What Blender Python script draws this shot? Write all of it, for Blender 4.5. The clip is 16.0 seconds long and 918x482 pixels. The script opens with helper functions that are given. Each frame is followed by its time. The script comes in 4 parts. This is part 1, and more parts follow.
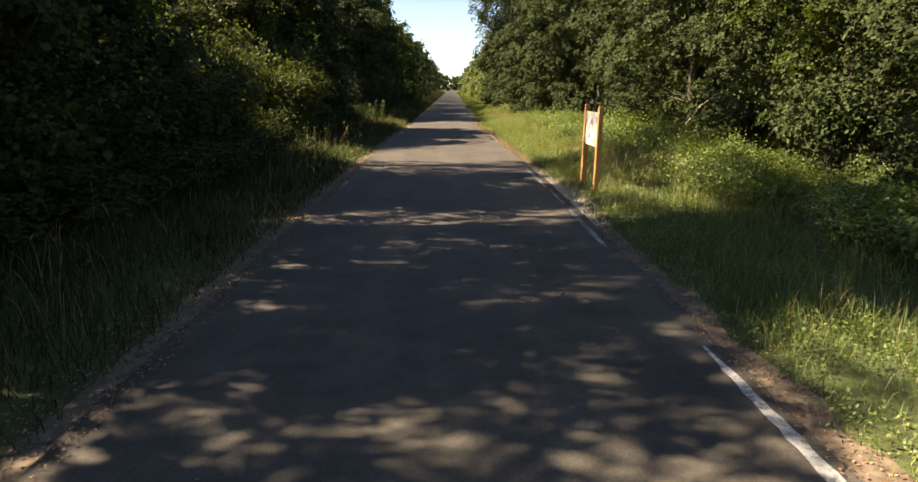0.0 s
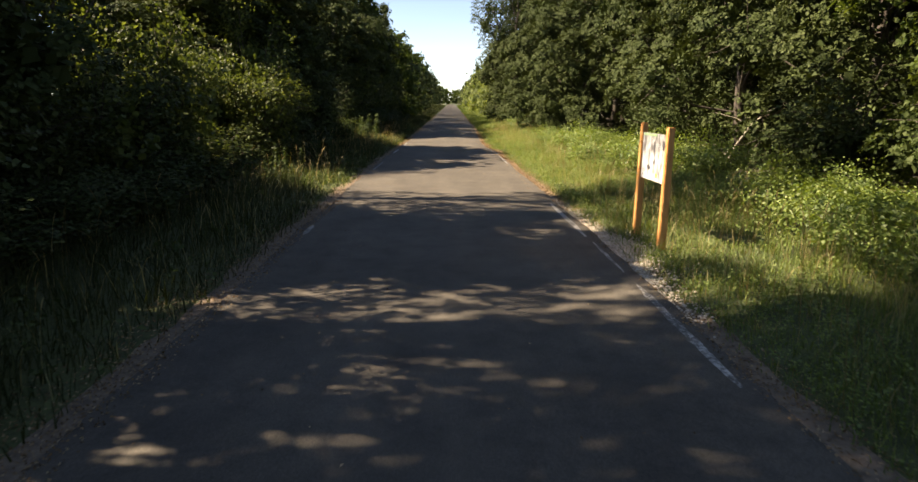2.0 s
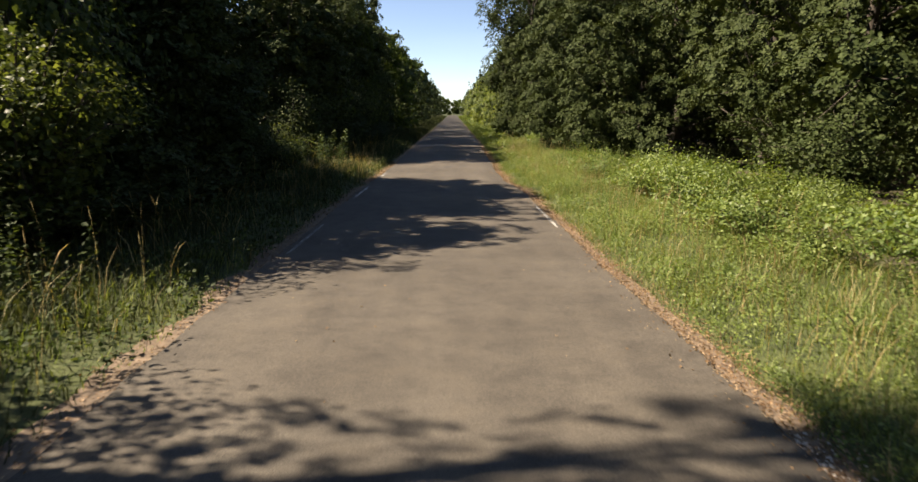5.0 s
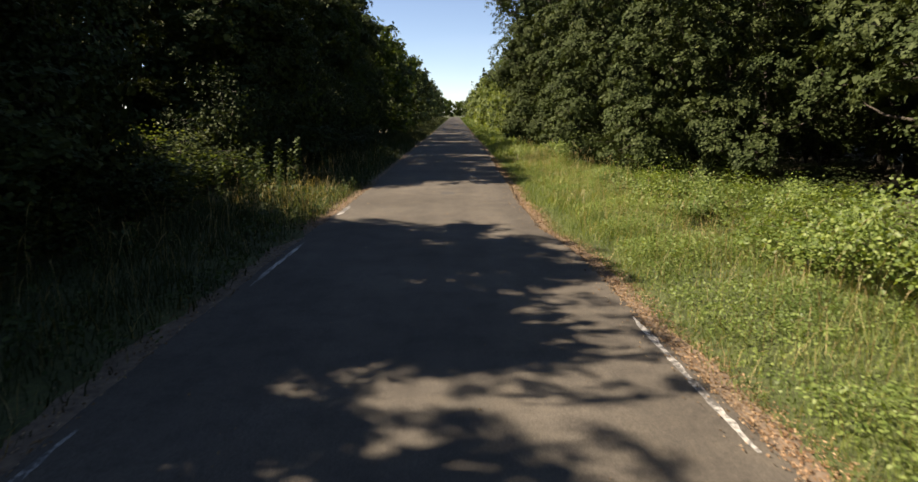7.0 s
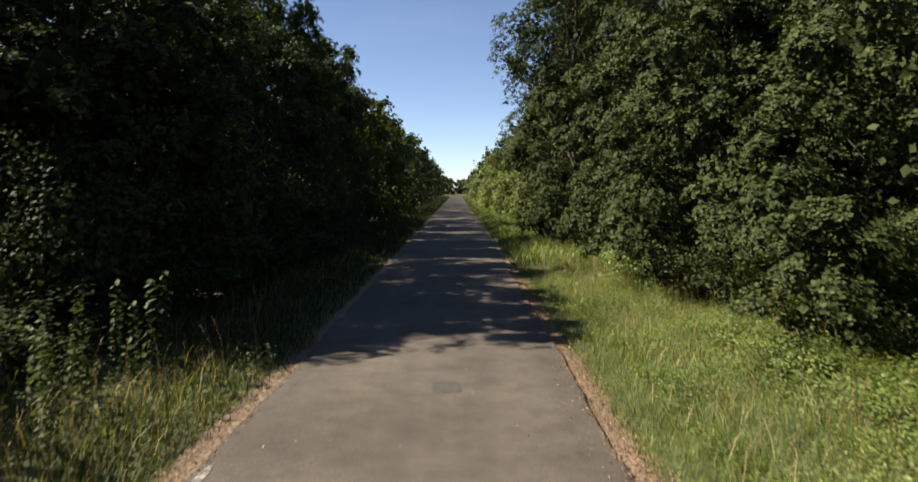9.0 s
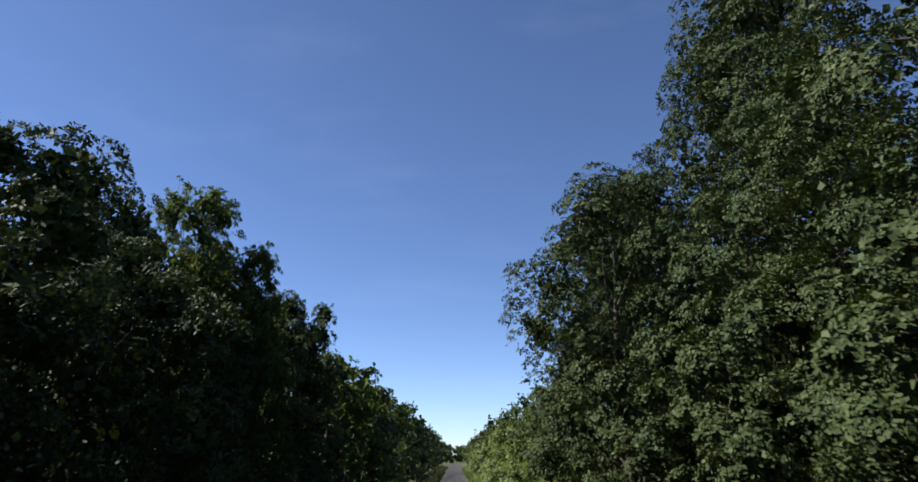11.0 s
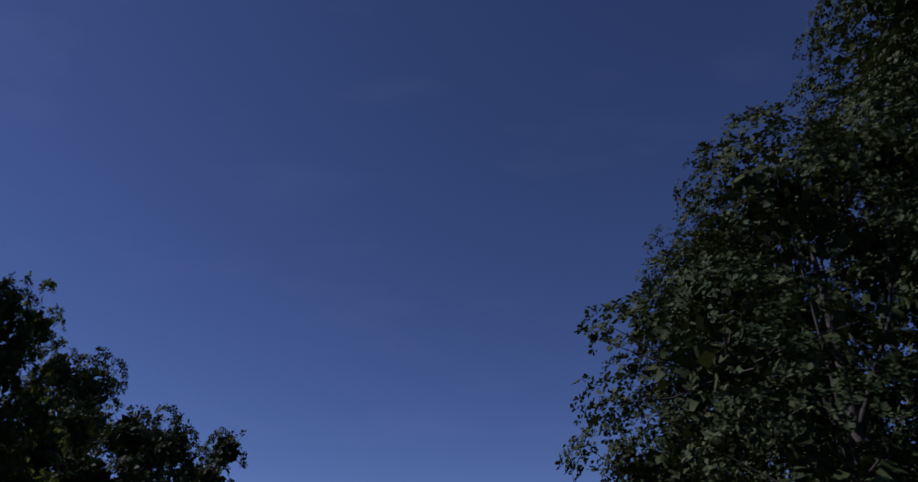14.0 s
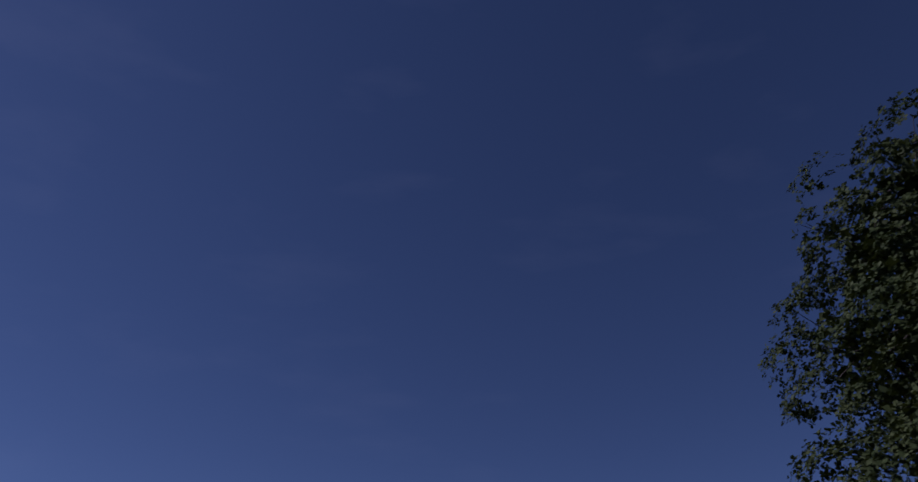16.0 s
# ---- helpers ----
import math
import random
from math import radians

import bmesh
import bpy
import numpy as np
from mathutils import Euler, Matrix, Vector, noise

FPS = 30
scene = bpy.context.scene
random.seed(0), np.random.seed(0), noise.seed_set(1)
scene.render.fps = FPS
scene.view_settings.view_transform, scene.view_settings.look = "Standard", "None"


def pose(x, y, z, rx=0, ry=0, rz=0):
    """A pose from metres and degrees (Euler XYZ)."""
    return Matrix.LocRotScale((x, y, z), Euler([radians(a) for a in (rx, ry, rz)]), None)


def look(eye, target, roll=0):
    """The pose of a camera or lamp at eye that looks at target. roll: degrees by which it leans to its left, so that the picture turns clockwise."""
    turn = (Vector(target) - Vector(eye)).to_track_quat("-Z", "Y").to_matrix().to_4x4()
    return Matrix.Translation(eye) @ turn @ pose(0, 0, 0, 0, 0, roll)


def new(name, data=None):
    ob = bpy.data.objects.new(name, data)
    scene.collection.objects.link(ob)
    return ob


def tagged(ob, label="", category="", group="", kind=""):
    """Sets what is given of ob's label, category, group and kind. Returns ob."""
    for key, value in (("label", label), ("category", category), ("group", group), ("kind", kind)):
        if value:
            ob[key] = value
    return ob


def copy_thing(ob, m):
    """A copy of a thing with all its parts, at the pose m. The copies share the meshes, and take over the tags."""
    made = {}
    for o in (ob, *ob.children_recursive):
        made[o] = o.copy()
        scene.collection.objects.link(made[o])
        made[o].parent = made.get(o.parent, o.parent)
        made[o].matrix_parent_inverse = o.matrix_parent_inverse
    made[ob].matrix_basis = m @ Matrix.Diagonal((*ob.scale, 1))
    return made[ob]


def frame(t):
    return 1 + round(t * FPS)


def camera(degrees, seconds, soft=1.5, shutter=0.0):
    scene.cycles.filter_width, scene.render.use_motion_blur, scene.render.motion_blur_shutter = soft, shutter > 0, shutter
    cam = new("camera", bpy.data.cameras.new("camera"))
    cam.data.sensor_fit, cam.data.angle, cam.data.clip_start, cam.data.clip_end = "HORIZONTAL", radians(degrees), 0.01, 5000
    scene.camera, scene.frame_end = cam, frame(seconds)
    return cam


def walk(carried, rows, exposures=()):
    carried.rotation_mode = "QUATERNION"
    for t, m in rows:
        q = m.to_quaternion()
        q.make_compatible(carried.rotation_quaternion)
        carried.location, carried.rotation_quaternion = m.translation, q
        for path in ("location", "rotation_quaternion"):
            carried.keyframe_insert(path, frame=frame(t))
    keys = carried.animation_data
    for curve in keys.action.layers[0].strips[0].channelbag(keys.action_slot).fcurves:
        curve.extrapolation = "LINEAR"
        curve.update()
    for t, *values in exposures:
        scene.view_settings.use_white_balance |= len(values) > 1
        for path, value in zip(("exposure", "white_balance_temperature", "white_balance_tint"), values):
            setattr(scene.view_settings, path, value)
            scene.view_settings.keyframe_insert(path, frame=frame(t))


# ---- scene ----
cam = camera(68.2, 16.0, soft=1.5, shutter=0.2)
PATH = [
    (0.0, pose(0.220, -1.458, 2.000, 77.20, 0.00, -0.60)),
    (0.5, pose(0.191, -0.860, 2.020, 77.50, -0.10, -0.60)),
    (1.0, pose(0.131, 0.048, 2.012, 77.80, -0.10, -0.60)),
    (1.5, pose(0.142, 1.226, 1.985, 78.10, -0.20, -0.70)),
    (2.0, pose(0.154, 2.563, 1.961, 78.30, -0.30, -0.60)),
    (2.5, pose(0.168, 4.059, 1.939, 78.50, -0.30, -0.40)),
    (3.0, pose(0.150, 5.723, 1.945, 78.70, -0.30, -0.50)),
    (3.5, pose(0.132, 7.490, 1.924, 78.90, -0.30, -0.60)),
    (4.0, pose(0.149, 9.350, 1.924, 79.00, -0.30, -0.60)),
    (6.5, pose(0.211, 18.855, 1.914, 79.30, 0.00, -0.30)),
    (7.0, pose(0.232, 20.858, 1.883, 79.30, 0.00, -0.30)),
    (7.5, pose(0.218, 22.828, 1.858, 79.40, 0.10, -0.30)),
    (8.0, pose(0.205, 24.832, 1.847, 79.40, 0.10, -0.30)),
    (8.5, pose(0.192, 26.908, 1.965, 81.00, 0.10, -0.30)),
    (9.0, pose(0.180, 29.010, 2.359, 85.70, 0.20, -0.20)),
    (9.5, pose(0.133, 31.147, 2.756, 90.70, 0.20, -0.30)),
    (10.0, pose(0.156, 33.324, 3.178, 95.80, 0.30, -0.30)),
    (12.3, pose(0.156, 43.262, 5.060, 118.05, 0.00, -0.30)),
    (12.5, pose(0.156, 44.109, 5.226, 118.50, 0.00, -0.30)),
    (13.0, pose(0.140, 46.226, 5.615, 118.70, 0.00, -0.50)),
    (13.5, pose(0.124, 48.357, 6.013, 118.40, 0.00, -0.60)),
    (14.0, pose(0.124, 50.495, 6.431, 118.70, 0.00, -0.80)),
    (14.5, pose(0.091, 52.640, 6.836, 120.60, 0.00, -0.90)),
    (15.0, pose(0.075, 54.814, 7.292, 122.70, -0.10, -1.00)),
    (15.5, pose(0.027, 56.922, 7.768, 124.80, -0.10, -1.20)),
    (16.0, pose(0.043, 59.110, 8.231, 126.50, -0.40, -1.30)),
]
EXPOSURES = [(0.0, 1.92, 8000, 16), (3.0, 1.96, 8100, 16), (4.0, 1.76, 7700, 16), (6.5, 1.45, 7400, 16), (9.0, 1.30, 6900, 15), (10.0, 1.40, 6350, 13), (12.5, 0.29, 5330, 28), (14.5, -0.70, 5250, 38), (16.0, -0.95, 5350, 38)]
walk(cam, PATH, EXPOSURES)

# ---- light: a clear afternoon, sun behind the left-hand trees ----
SUN_HEADING = -4.0     # the light runs towards +x and this many degrees towards +y
SUN_HEIGHT = 42.0
world = bpy.data.worlds.new("sky")
scene.world = world
world.use_nodes = True
wn = world.node_tree.nodes
sky = wn.new("ShaderNodeTexSky")
sky.sky_type = "NISHITA"
sky.sun_disc = False
sky.sun_elevation = radians(SUN_HEIGHT)
sky.sun_rotation = radians(270.0 - SUN_HEADING)
sky.air_density = 0.62
sky.dust_density = 0.1
sky.ozone_density = 2.2
wn["Background"].inputs["Strength"].default_value = 0.069
wl = world.node_tree.links
sky_dir, sky_map, wisp, thin_out, veil = wn.new("ShaderNodeTexCoord"), wn.new("ShaderNodeMapping"), wn.new("ShaderNodeTexNoise"), wn.new("ShaderNodeMapRange"), wn.new("ShaderNodeMix")
sky_map.inputs["Scale"].default_value = (2.2, 5.0, 9.0)
wisp.inputs["Scale"].default_value, wisp.inputs["Detail"].default_value = 1.3, 5.0
thin_out.inputs["From Min"].default_value, thin_out.inputs["From Max"].default_value, thin_out.inputs["To Max"].default_value = 0.56, 0.80, 0.03
veil.data_type = "RGBA"
veil.inputs[7].default_value = (9.0, 9.5, 10.5, 1.0)
wl.new(sky_dir.outputs["Generated"], sky_map.inputs["Vector"])
wl.new(sky_map.outputs["Vector"], wisp.inputs["Vector"])
wl.new(wisp.outputs["Fac"], thin_out.inputs["Value"])
wl.new(thin_out.outputs[0], veil.inputs[0])
wl.new(sky.outputs["Color"], veil.inputs[6])
wl.new(veil.outputs[2], wn["Background"].inputs["Color"])
sun_data = bpy.data.lights.new("sun", "SUN")
sun_data.energy = 5.0
sun_data.angle = radians(0.6)
sun_data.color = (1.0, 0.92, 0.79)
sun = new("sun", sun_data)
way = Vector((math.cos(radians(SUN_HEADING)), math.sin(radians(SUN_HEADING)), -math.tan(radians(SUN_HEIGHT))))
sun.matrix_world = look((-30, -30, 40), Vector((-30, -30, 40)) + way)


# ---- materials ----
def material(name):
    m = bpy.data.materials.new(name)
    m.use_nodes = True
    return m, m.node_tree.nodes, m.node_tree.links, m.node_tree.nodes["Principled BSDF"]


def ramp(nodes, links, source, stops):
    r = nodes.new("ShaderNodeValToRGB")
    while len(r.color_ramp.elements) < len(stops):
        r.color_ramp.elements.new(0.5)
    for e, (p, c) in zip(r.color_ramp.elements, stops):
        e.position, e.color = p, (*c, 1.0)
    links.new(source, r.inputs["Fac"])
    return r.outputs["Color"]


def noise_tex(nodes, links, scale, detail=4.0, rough=0.6, space="Object", stretch=None):
    tc = nodes.new("ShaderNodeTexCoord")
    n = nodes.new("ShaderNodeTexNoise")
    n.inputs["Scale"].default_value = scale
    n.inputs["Detail"].default_value = detail
    n.inputs["Roughness"].default_value = rough
    if stretch:
        mp = nodes.new("ShaderNodeMapping")
        mp.inputs["Scale"].default_value = stretch
        links.new(tc.outputs[space], mp.inputs["Vector"])
        links.new(mp.outputs["Vector"], n.inputs["Vector"])
    else:
        links.new(tc.outputs[space], n.inputs["Vector"])
    return n.outputs["Fac"]


def mix(nodes, links, kind, fac, a, b):
    x = nodes.new("ShaderNodeMix")
    x.data_type, x.blend_type = "RGBA", kind
    for s, v in (("Factor", fac), ("A", a), ("B", b)):
        sock = [i for i in x.inputs if i.name == s and (i.type == "RGBA" or (s == "Factor" and i.type == "VALUE"))][0]
        if isinstance(v, (int, float)):
            sock.default_value = v
        elif isinstance(v, tuple):
            sock.default_value = (*v, 1.0)
        else:
            links.new(v, sock)
    return [o for o in x.outputs if o.type == "RGBA"][0]


def bump(nodes, links, bsdf, height, strength, distance):
    b = nodes.new("ShaderNodeBump")
    b.inputs["Strength"].default_value, b.inputs["Distance"].default_value = strength, distance
    links.new(height, b.inputs["Height"])
    links.new(b.outputs["Normal"], bsdf.inputs["Normal"])


def leaf_material(name, dark, mid, light, rough=0.5, through_light=0.35, gloss=0.35):
    """Foliage: each leaf has its own tone; some daylight comes through the blade."""
    m, n, l, p = material(name)
    geo = n.new("ShaderNodeNewGeometry")
    tone = ramp(n, l, geo.outputs["Random Per Island"], [(0.0, dark), (0.55, mid), (1.0, light)])
    patch = noise_tex(n, l, 0.8, 2.0)
    tint = ramp(n, l, patch, [(0.3, (0.75, 0.82, 0.75)), (0.7, (1.15, 1.1, 1.0))])
    colour = mix(n, l, "MULTIPLY", 1.0, tone, tint)
    l.new(colour, p.inputs["Base Color"])
    p.inputs["Roughness"].default_value = rough
    p.inputs["Specular IOR Level"].default_value = gloss
    tr = n.new("ShaderNodeBsdfTranslucent")
    l.new(mix(n, l, "MULTIPLY", 1.0, colour, (1.3, 1.25, 0.5)), tr.inputs["Color"])
    mx = n.new("ShaderNodeMixShader")
    mx.inputs["Fac"].default_value = through_light
    l.new(p.outputs["BSDF"], mx.inputs[1])
    l.new(tr.outputs["BSDF"], mx.inputs[2])
    l.new(mx.outputs["Shader"], n["Material Output"].inputs["Surface"])
    return m


OAK = leaf_material("oak_leaves", (0.025, 0.036, 0.013), (0.043, 0.060, 0.021), (0.074, 0.094, 0.040), 0.62, 0.10, 0.08)
OAK_FRESH = leaf_material("fresh_oak_leaves", (0.038, 0.058, 0.018), (0.060, 0.088, 0.027), (0.102, 0.132, 0.050), 0.6, 0.45, 0.1)
HAZEL = leaf_material("hazel_leaves", (0.045, 0.065, 0.022), (0.085, 0.115, 0.038), (0.13, 0.155, 0.06), 0.5, 0.42, 0.2)
WILLOW = leaf_material("pale_leaves", (0.07, 0.10, 0.03), (0.13, 0.17, 0.055), (0.22, 0.26, 0.10), 0.55, 0.4, 0.25)
BRAMBLE = leaf_material("bramble_leaves", (0.07, 0.11, 0.028), (0.13, 0.185, 0.045), (0.22, 0.275, 0.085), 0.5)
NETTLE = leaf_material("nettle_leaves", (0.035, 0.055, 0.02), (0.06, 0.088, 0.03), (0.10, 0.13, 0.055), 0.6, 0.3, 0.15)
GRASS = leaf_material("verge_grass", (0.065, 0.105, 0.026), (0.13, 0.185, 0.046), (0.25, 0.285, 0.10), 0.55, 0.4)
# verge grass again, its colour darkened to stand in for shade
DARKENED_GRASS = leaf_material("darkened_grass", (0.026, 0.033, 0.015), (0.044, 0.056, 0.023), (0.085, 0.094, 0.045), 0.65, 0.25, 0.1)
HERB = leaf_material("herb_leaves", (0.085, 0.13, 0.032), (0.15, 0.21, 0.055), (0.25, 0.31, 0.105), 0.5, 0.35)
STRAW = leaf_material("dry_grass", (0.20, 0.15, 0.07), (0.32, 0.25, 0.12), (0.45, 0.38, 0.22), 0.7, 0.3)
LITTER = leaf_material("dead_leaves", (0.10, 0.06, 0.037), (0.25, 0.155, 0.092), (0.44, 0.32, 0.22), 0.8, 0.1, 0.1)


def make_bark():
    m, n, l, p = material("bark")
    f = noise_tex(n, l, 9.0, 6.0, 0.7, stretch=(1, 1, 0.2))
    l.new(ramp(n, l, f, [(0.3, (0.026, 0.021, 0.016)), (0.7, (0.085, 0.07, 0.054))]), p.inputs["Base Color"])
    p.inputs["Roughness"].default_value = 0.9
    bump(n, l, p, f, 0.8, 0.02)
    return m


def make_asphalt():
    m, n, l, p = material("asphalt")
    large = noise_tex(n, l, 0.55, 5.0, 0.6)
    streak = noise_tex(n, l, 1.6, 3.0, 0.5, stretch=(1.0, 0.06, 1.0))
    grain = noise_tex(n, l, 160.0, 2.0, 0.8)
    base = ramp(n, l, large, [(0.3, (0.067, 0.060, 0.049)), (0.7, (0.101, 0.091, 0.075))])
    base = mix(n, l, "MULTIPLY", 0.6, base, ramp(n, l, streak, [(0.35, (0.78, 0.78, 0.78)), (0.65, (1.17, 1.16, 1.14))]))
    base = mix(n, l, "MULTIPLY", 0.8, base, ramp(n, l, grain, [(0.35, (0.55, 0.55, 0.55)), (0.65, (1.5, 1.48, 1.45))]))
    # coarse stones, damp blotches and dust
    stones = noise_tex(n, l, 48.0, 3.0, 0.7)
    base = mix(n, l, "MULTIPLY", 0.7, base, ramp(n, l, stones, [(0.36, (0.74, 0.74, 0.75)), (0.64, (1.24, 1.22, 1.2))]))
    blotch = noise_tex(n, l, 2.6, 6.0, 0.72)
    base = mix(n, l, "MULTIPLY", 0.8, base, ramp(n, l, blotch, [(0.34, (0.72, 0.72, 0.73)), (0.5, (1.0, 1.0, 1.0)), (0.68, (1.22, 1.19, 1.14))]))
    l.new(base, p.inputs["Base Color"])
    p.inputs["Roughness"].default_value = 0.85
    p.inputs["Specular IOR Level"].default_value = 0.3
    bump(n, l, p, grain, 0.5, 0.004)
    return m


def make_soil():
    m, n, l, p = material("verge_soil")
    a, b = noise_tex(n, l, 0.9, 4.0), noise_tex(n, l, 14.0, 5.0, 0.7)
    litter = ramp(n, l, a, [(0.3, (0.045, 0.045, 0.02)), (0.7, (0.085, 0.075, 0.035))])
    turf = ramp(n, l, a, [(0.3, (0.040, 0.060, 0.017)), (0.7, (0.085, 0.11, 0.033))])
    # turf on the verges, leaf mould under the trees
    tc, xyz = n.new("ShaderNodeTexCoord"), n.new("ShaderNodeSeparateXYZ")
    l.new(tc.outputs["Object"], xyz.inputs["Vector"])
    away, wob, fade = n.new("ShaderNodeMath"), n.new("ShaderNodeMath"), n.new("ShaderNodeMapRange")
    away.operation, wob.operation = "ABSOLUTE", "ADD"
    l.new(xyz.outputs["X"], away.inputs[0])
    l.new(away.outputs[0], wob.inputs[0])
    l.new(a, wob.inputs[1])
    fade.inputs["From Min"].default_value, fade.inputs["From Max"].default_value = 5.2, 6.4
    l.new(wob.outputs[0], fade.inputs["Value"])
    base = mix(n, l, "MIX", fade.outputs[0], turf, litter)
    l.new(mix(n, l, "MULTIPLY", 0.9, base, ramp(n, l, b, [(0.3, (0.45, 0.42, 0.4)), (0.7, (1.4, 1.3, 1.2))])), p.inputs["Base Color"])
    p.inputs["Roughness"].default_value = 0.95
    bump(n, l, p, b, 0.8, 0.03)
    return m


def make_paint(name, worn):
    m, n, l, p = material(name)
    a, b = noise_tex(n, l, 24.0, 6.0, 0.75), noise_tex(n, l, 1.7, 3.0)
    wear = mix(n, l, "MIX", 0.4, a, b)
    l.new(ramp(n, l, wear, [(0.40 + worn, (0.09, 0.086, 0.08)), (0.52 + worn, (0.50, 0.49, 0.45)), (0.75 + worn, (0.66, 0.65, 0.61))]), p.inputs["Base Color"])
    p.inputs["Roughness"].default_value = 0.8
    return m


def make_wood():
    m, n, l, p = material("oiled_larch")
    f = noise_tex(n, l, 5.0, 5.0, 0.6, stretch=(6, 6, 0.35))
    g = noise_tex(n, l, 3.0, 2.0)
    base = ramp(n, l, f, [(0.3, (0.38, 0.175, 0.055)), (0.7, (0.60, 0.32, 0.12))])
    l.new(mix(n, l, "MULTIPLY", 0.5, base, ramp(n, l, g, [(0.3, (0.75, 0.7, 0.65)), (0.7, (1.15, 1.1, 1.0))])), p.inputs["Base Color"])
    p.inputs["Roughness"].default_value = 0.55
    bump(n, l, p, f, 0.3, 0.004)
    return m


def plain(name, colour, rough=0.6, spot=0.12):
    m, n, l, p = material(name)
    f = noise_tex(n, l, 12.0, 4.0)
    lo, hi = tuple(c * (1 - spot) for c in colour), tuple(min(1, c * (1 + spot)) for c in colour)
    l.new(ramp(n, l, f, [(0.3, lo), (0.7, hi)]), p.inputs["Base Color"])
    p.inputs["Roughness"].default_value = rough
    return m


BARK, ASPHALT, SOIL, PAINT, WOOD = make_bark(), make_asphalt(), make_soil(), make_paint("white_paint", 0.02), make_wood()
PAINT_WORN = make_paint("flaked_white_paint", 0.065)
TAN_SOIL = plain("tan_leaf_mould", (0.155, 0.115, 0.078), 0.95, 0.45)
PALE_SOIL = plain("chalky_soil", (0.40, 0.34, 0.25), 0.95, 0.35)


def make_panel():
    """White printed sheet with leaf shade painted on as grey smudges, thicker towards its upper edge."""
    m, n, l, p = material("printed_white_panel")
    soft, fine = noise_tex(n, l, 5.5, 3.0, 0.6, stretch=(1, 1.6, 0.8)), noise_tex(n, l, 40.0, 4.0, 0.7)
    tc, xyz, top, shade_amount = n.new("ShaderNodeTexCoord"), n.new("ShaderNodeSeparateXYZ"), n.new("ShaderNodeMapRange"), n.new("ShaderNodeMath")
    l.new(tc.outputs["Object"], xyz.inputs["Vector"])
    top.inputs["From Min"].default_value, top.inputs["From Max"].default_value, top.inputs["To Max"].default_value = 0.95, 1.52, 0.17
    l.new(xyz.outputs["Z"], top.inputs["Value"])
    shade_amount.operation = "ADD"
    l.new(soft, shade_amount.inputs[0])
    l.new(top.outputs[0], shade_amount.inputs[1])
    # leaf shadows put into the panel colour, from white to dark grey
    leaf_shade = ramp(n, l, shade_amount.outputs[0], [(0.48, (0.50, 0.50, 0.50)), (0.60, (0.27, 0.27, 0.27)), (0.74, (0.09, 0.09, 0.095))])
    l.new(mix(n, l, "MULTIPLY", 0.5, leaf_shade, ramp(n, l, fine, [(0.35, (0.85, 0.85, 0.83)), (0.6, (1.0, 1.0, 1.0))])), p.inputs["Base Color"])
    p.inputs["Roughness"].default_value = 0.4
    return m


PANEL = make_panel()
INK_DARK = plain("dark_print", (0.06, 0.06, 0.065), 0.4)
INK_GREY = plain("grey_print", (0.32, 0.34, 0.36), 0.4)
INK_GREEN = plain("green_print", (0.20, 0.30, 0.16), 0.4)
INK_YELLOW = plain("yellow_print", (0.65, 0.60, 0.05), 0.4)
INK_BROWN = plain("brown_print", (0.36, 0.30, 0.24), 0.4)
STEEL = plain("zinc_steel", (0.45, 0.45, 0.46), 0.35)
STEEL.node_tree.nodes["Principled BSDF"].inputs["Metallic"].default_value = 0.9
GRAVEL = plain("limestone_gravel", (0.52, 0.47, 0.39), 0.9, 0.3)


# ---- mesh helpers ----
def mesh_of(name, verts, faces, mat):
    """A mesh from arrays: faces all of one length."""
    verts, faces = np.asarray(verts, float), np.asarray(faces, int)
    me = bpy.data.meshes.new(name)
    k = faces.shape[1]
    me.vertices.add(len(verts))
    me.vertices.foreach_set("co", verts.ravel())
    me.loops.add(faces.size)
    me.loops.foreach_set("vertex_index", faces.ravel())
    me.polygons.add(len(faces))
    me.polygons.foreach_set("loop_start", np.arange(0, faces.size, k))
    me.polygons.foreach_set("loop_total", np.full(len(faces), k))
    me.update(calc_edges=True)
    me.validate()
    me.materials.append(mat)
    return me


def part_mesh(name, me, parent, label=""):
    ob = new(name, me)
    ob.parent = parent
    return tagged(ob, label)


def part(name, bm, mat, parent, label=""):
    me = bpy.data.meshes.new(name)
    bm.to_mesh(me)
    bm.free()
    me.materials.append(mat)
    return part_mesh(name, me, parent, label)


def box(sx, sy, sz, centre=(0, 0, 0), bevel=0.0, seg=2):
    bm = bmesh.new()
    bmesh.ops.create_cube(bm, size=1.0, matrix=Matrix.Translation(centre) @ Matrix.Diagonal((sx, sy, sz, 1)))
    if bevel:
        bmesh.ops.bevel(bm, geom=bm.edges[:], offset=bevel, segments=seg, affect="EDGES")
    return bm


def unit(v):
    return v / np.maximum(np.linalg.norm(v, axis=1, keepdims=True), 1e-9)


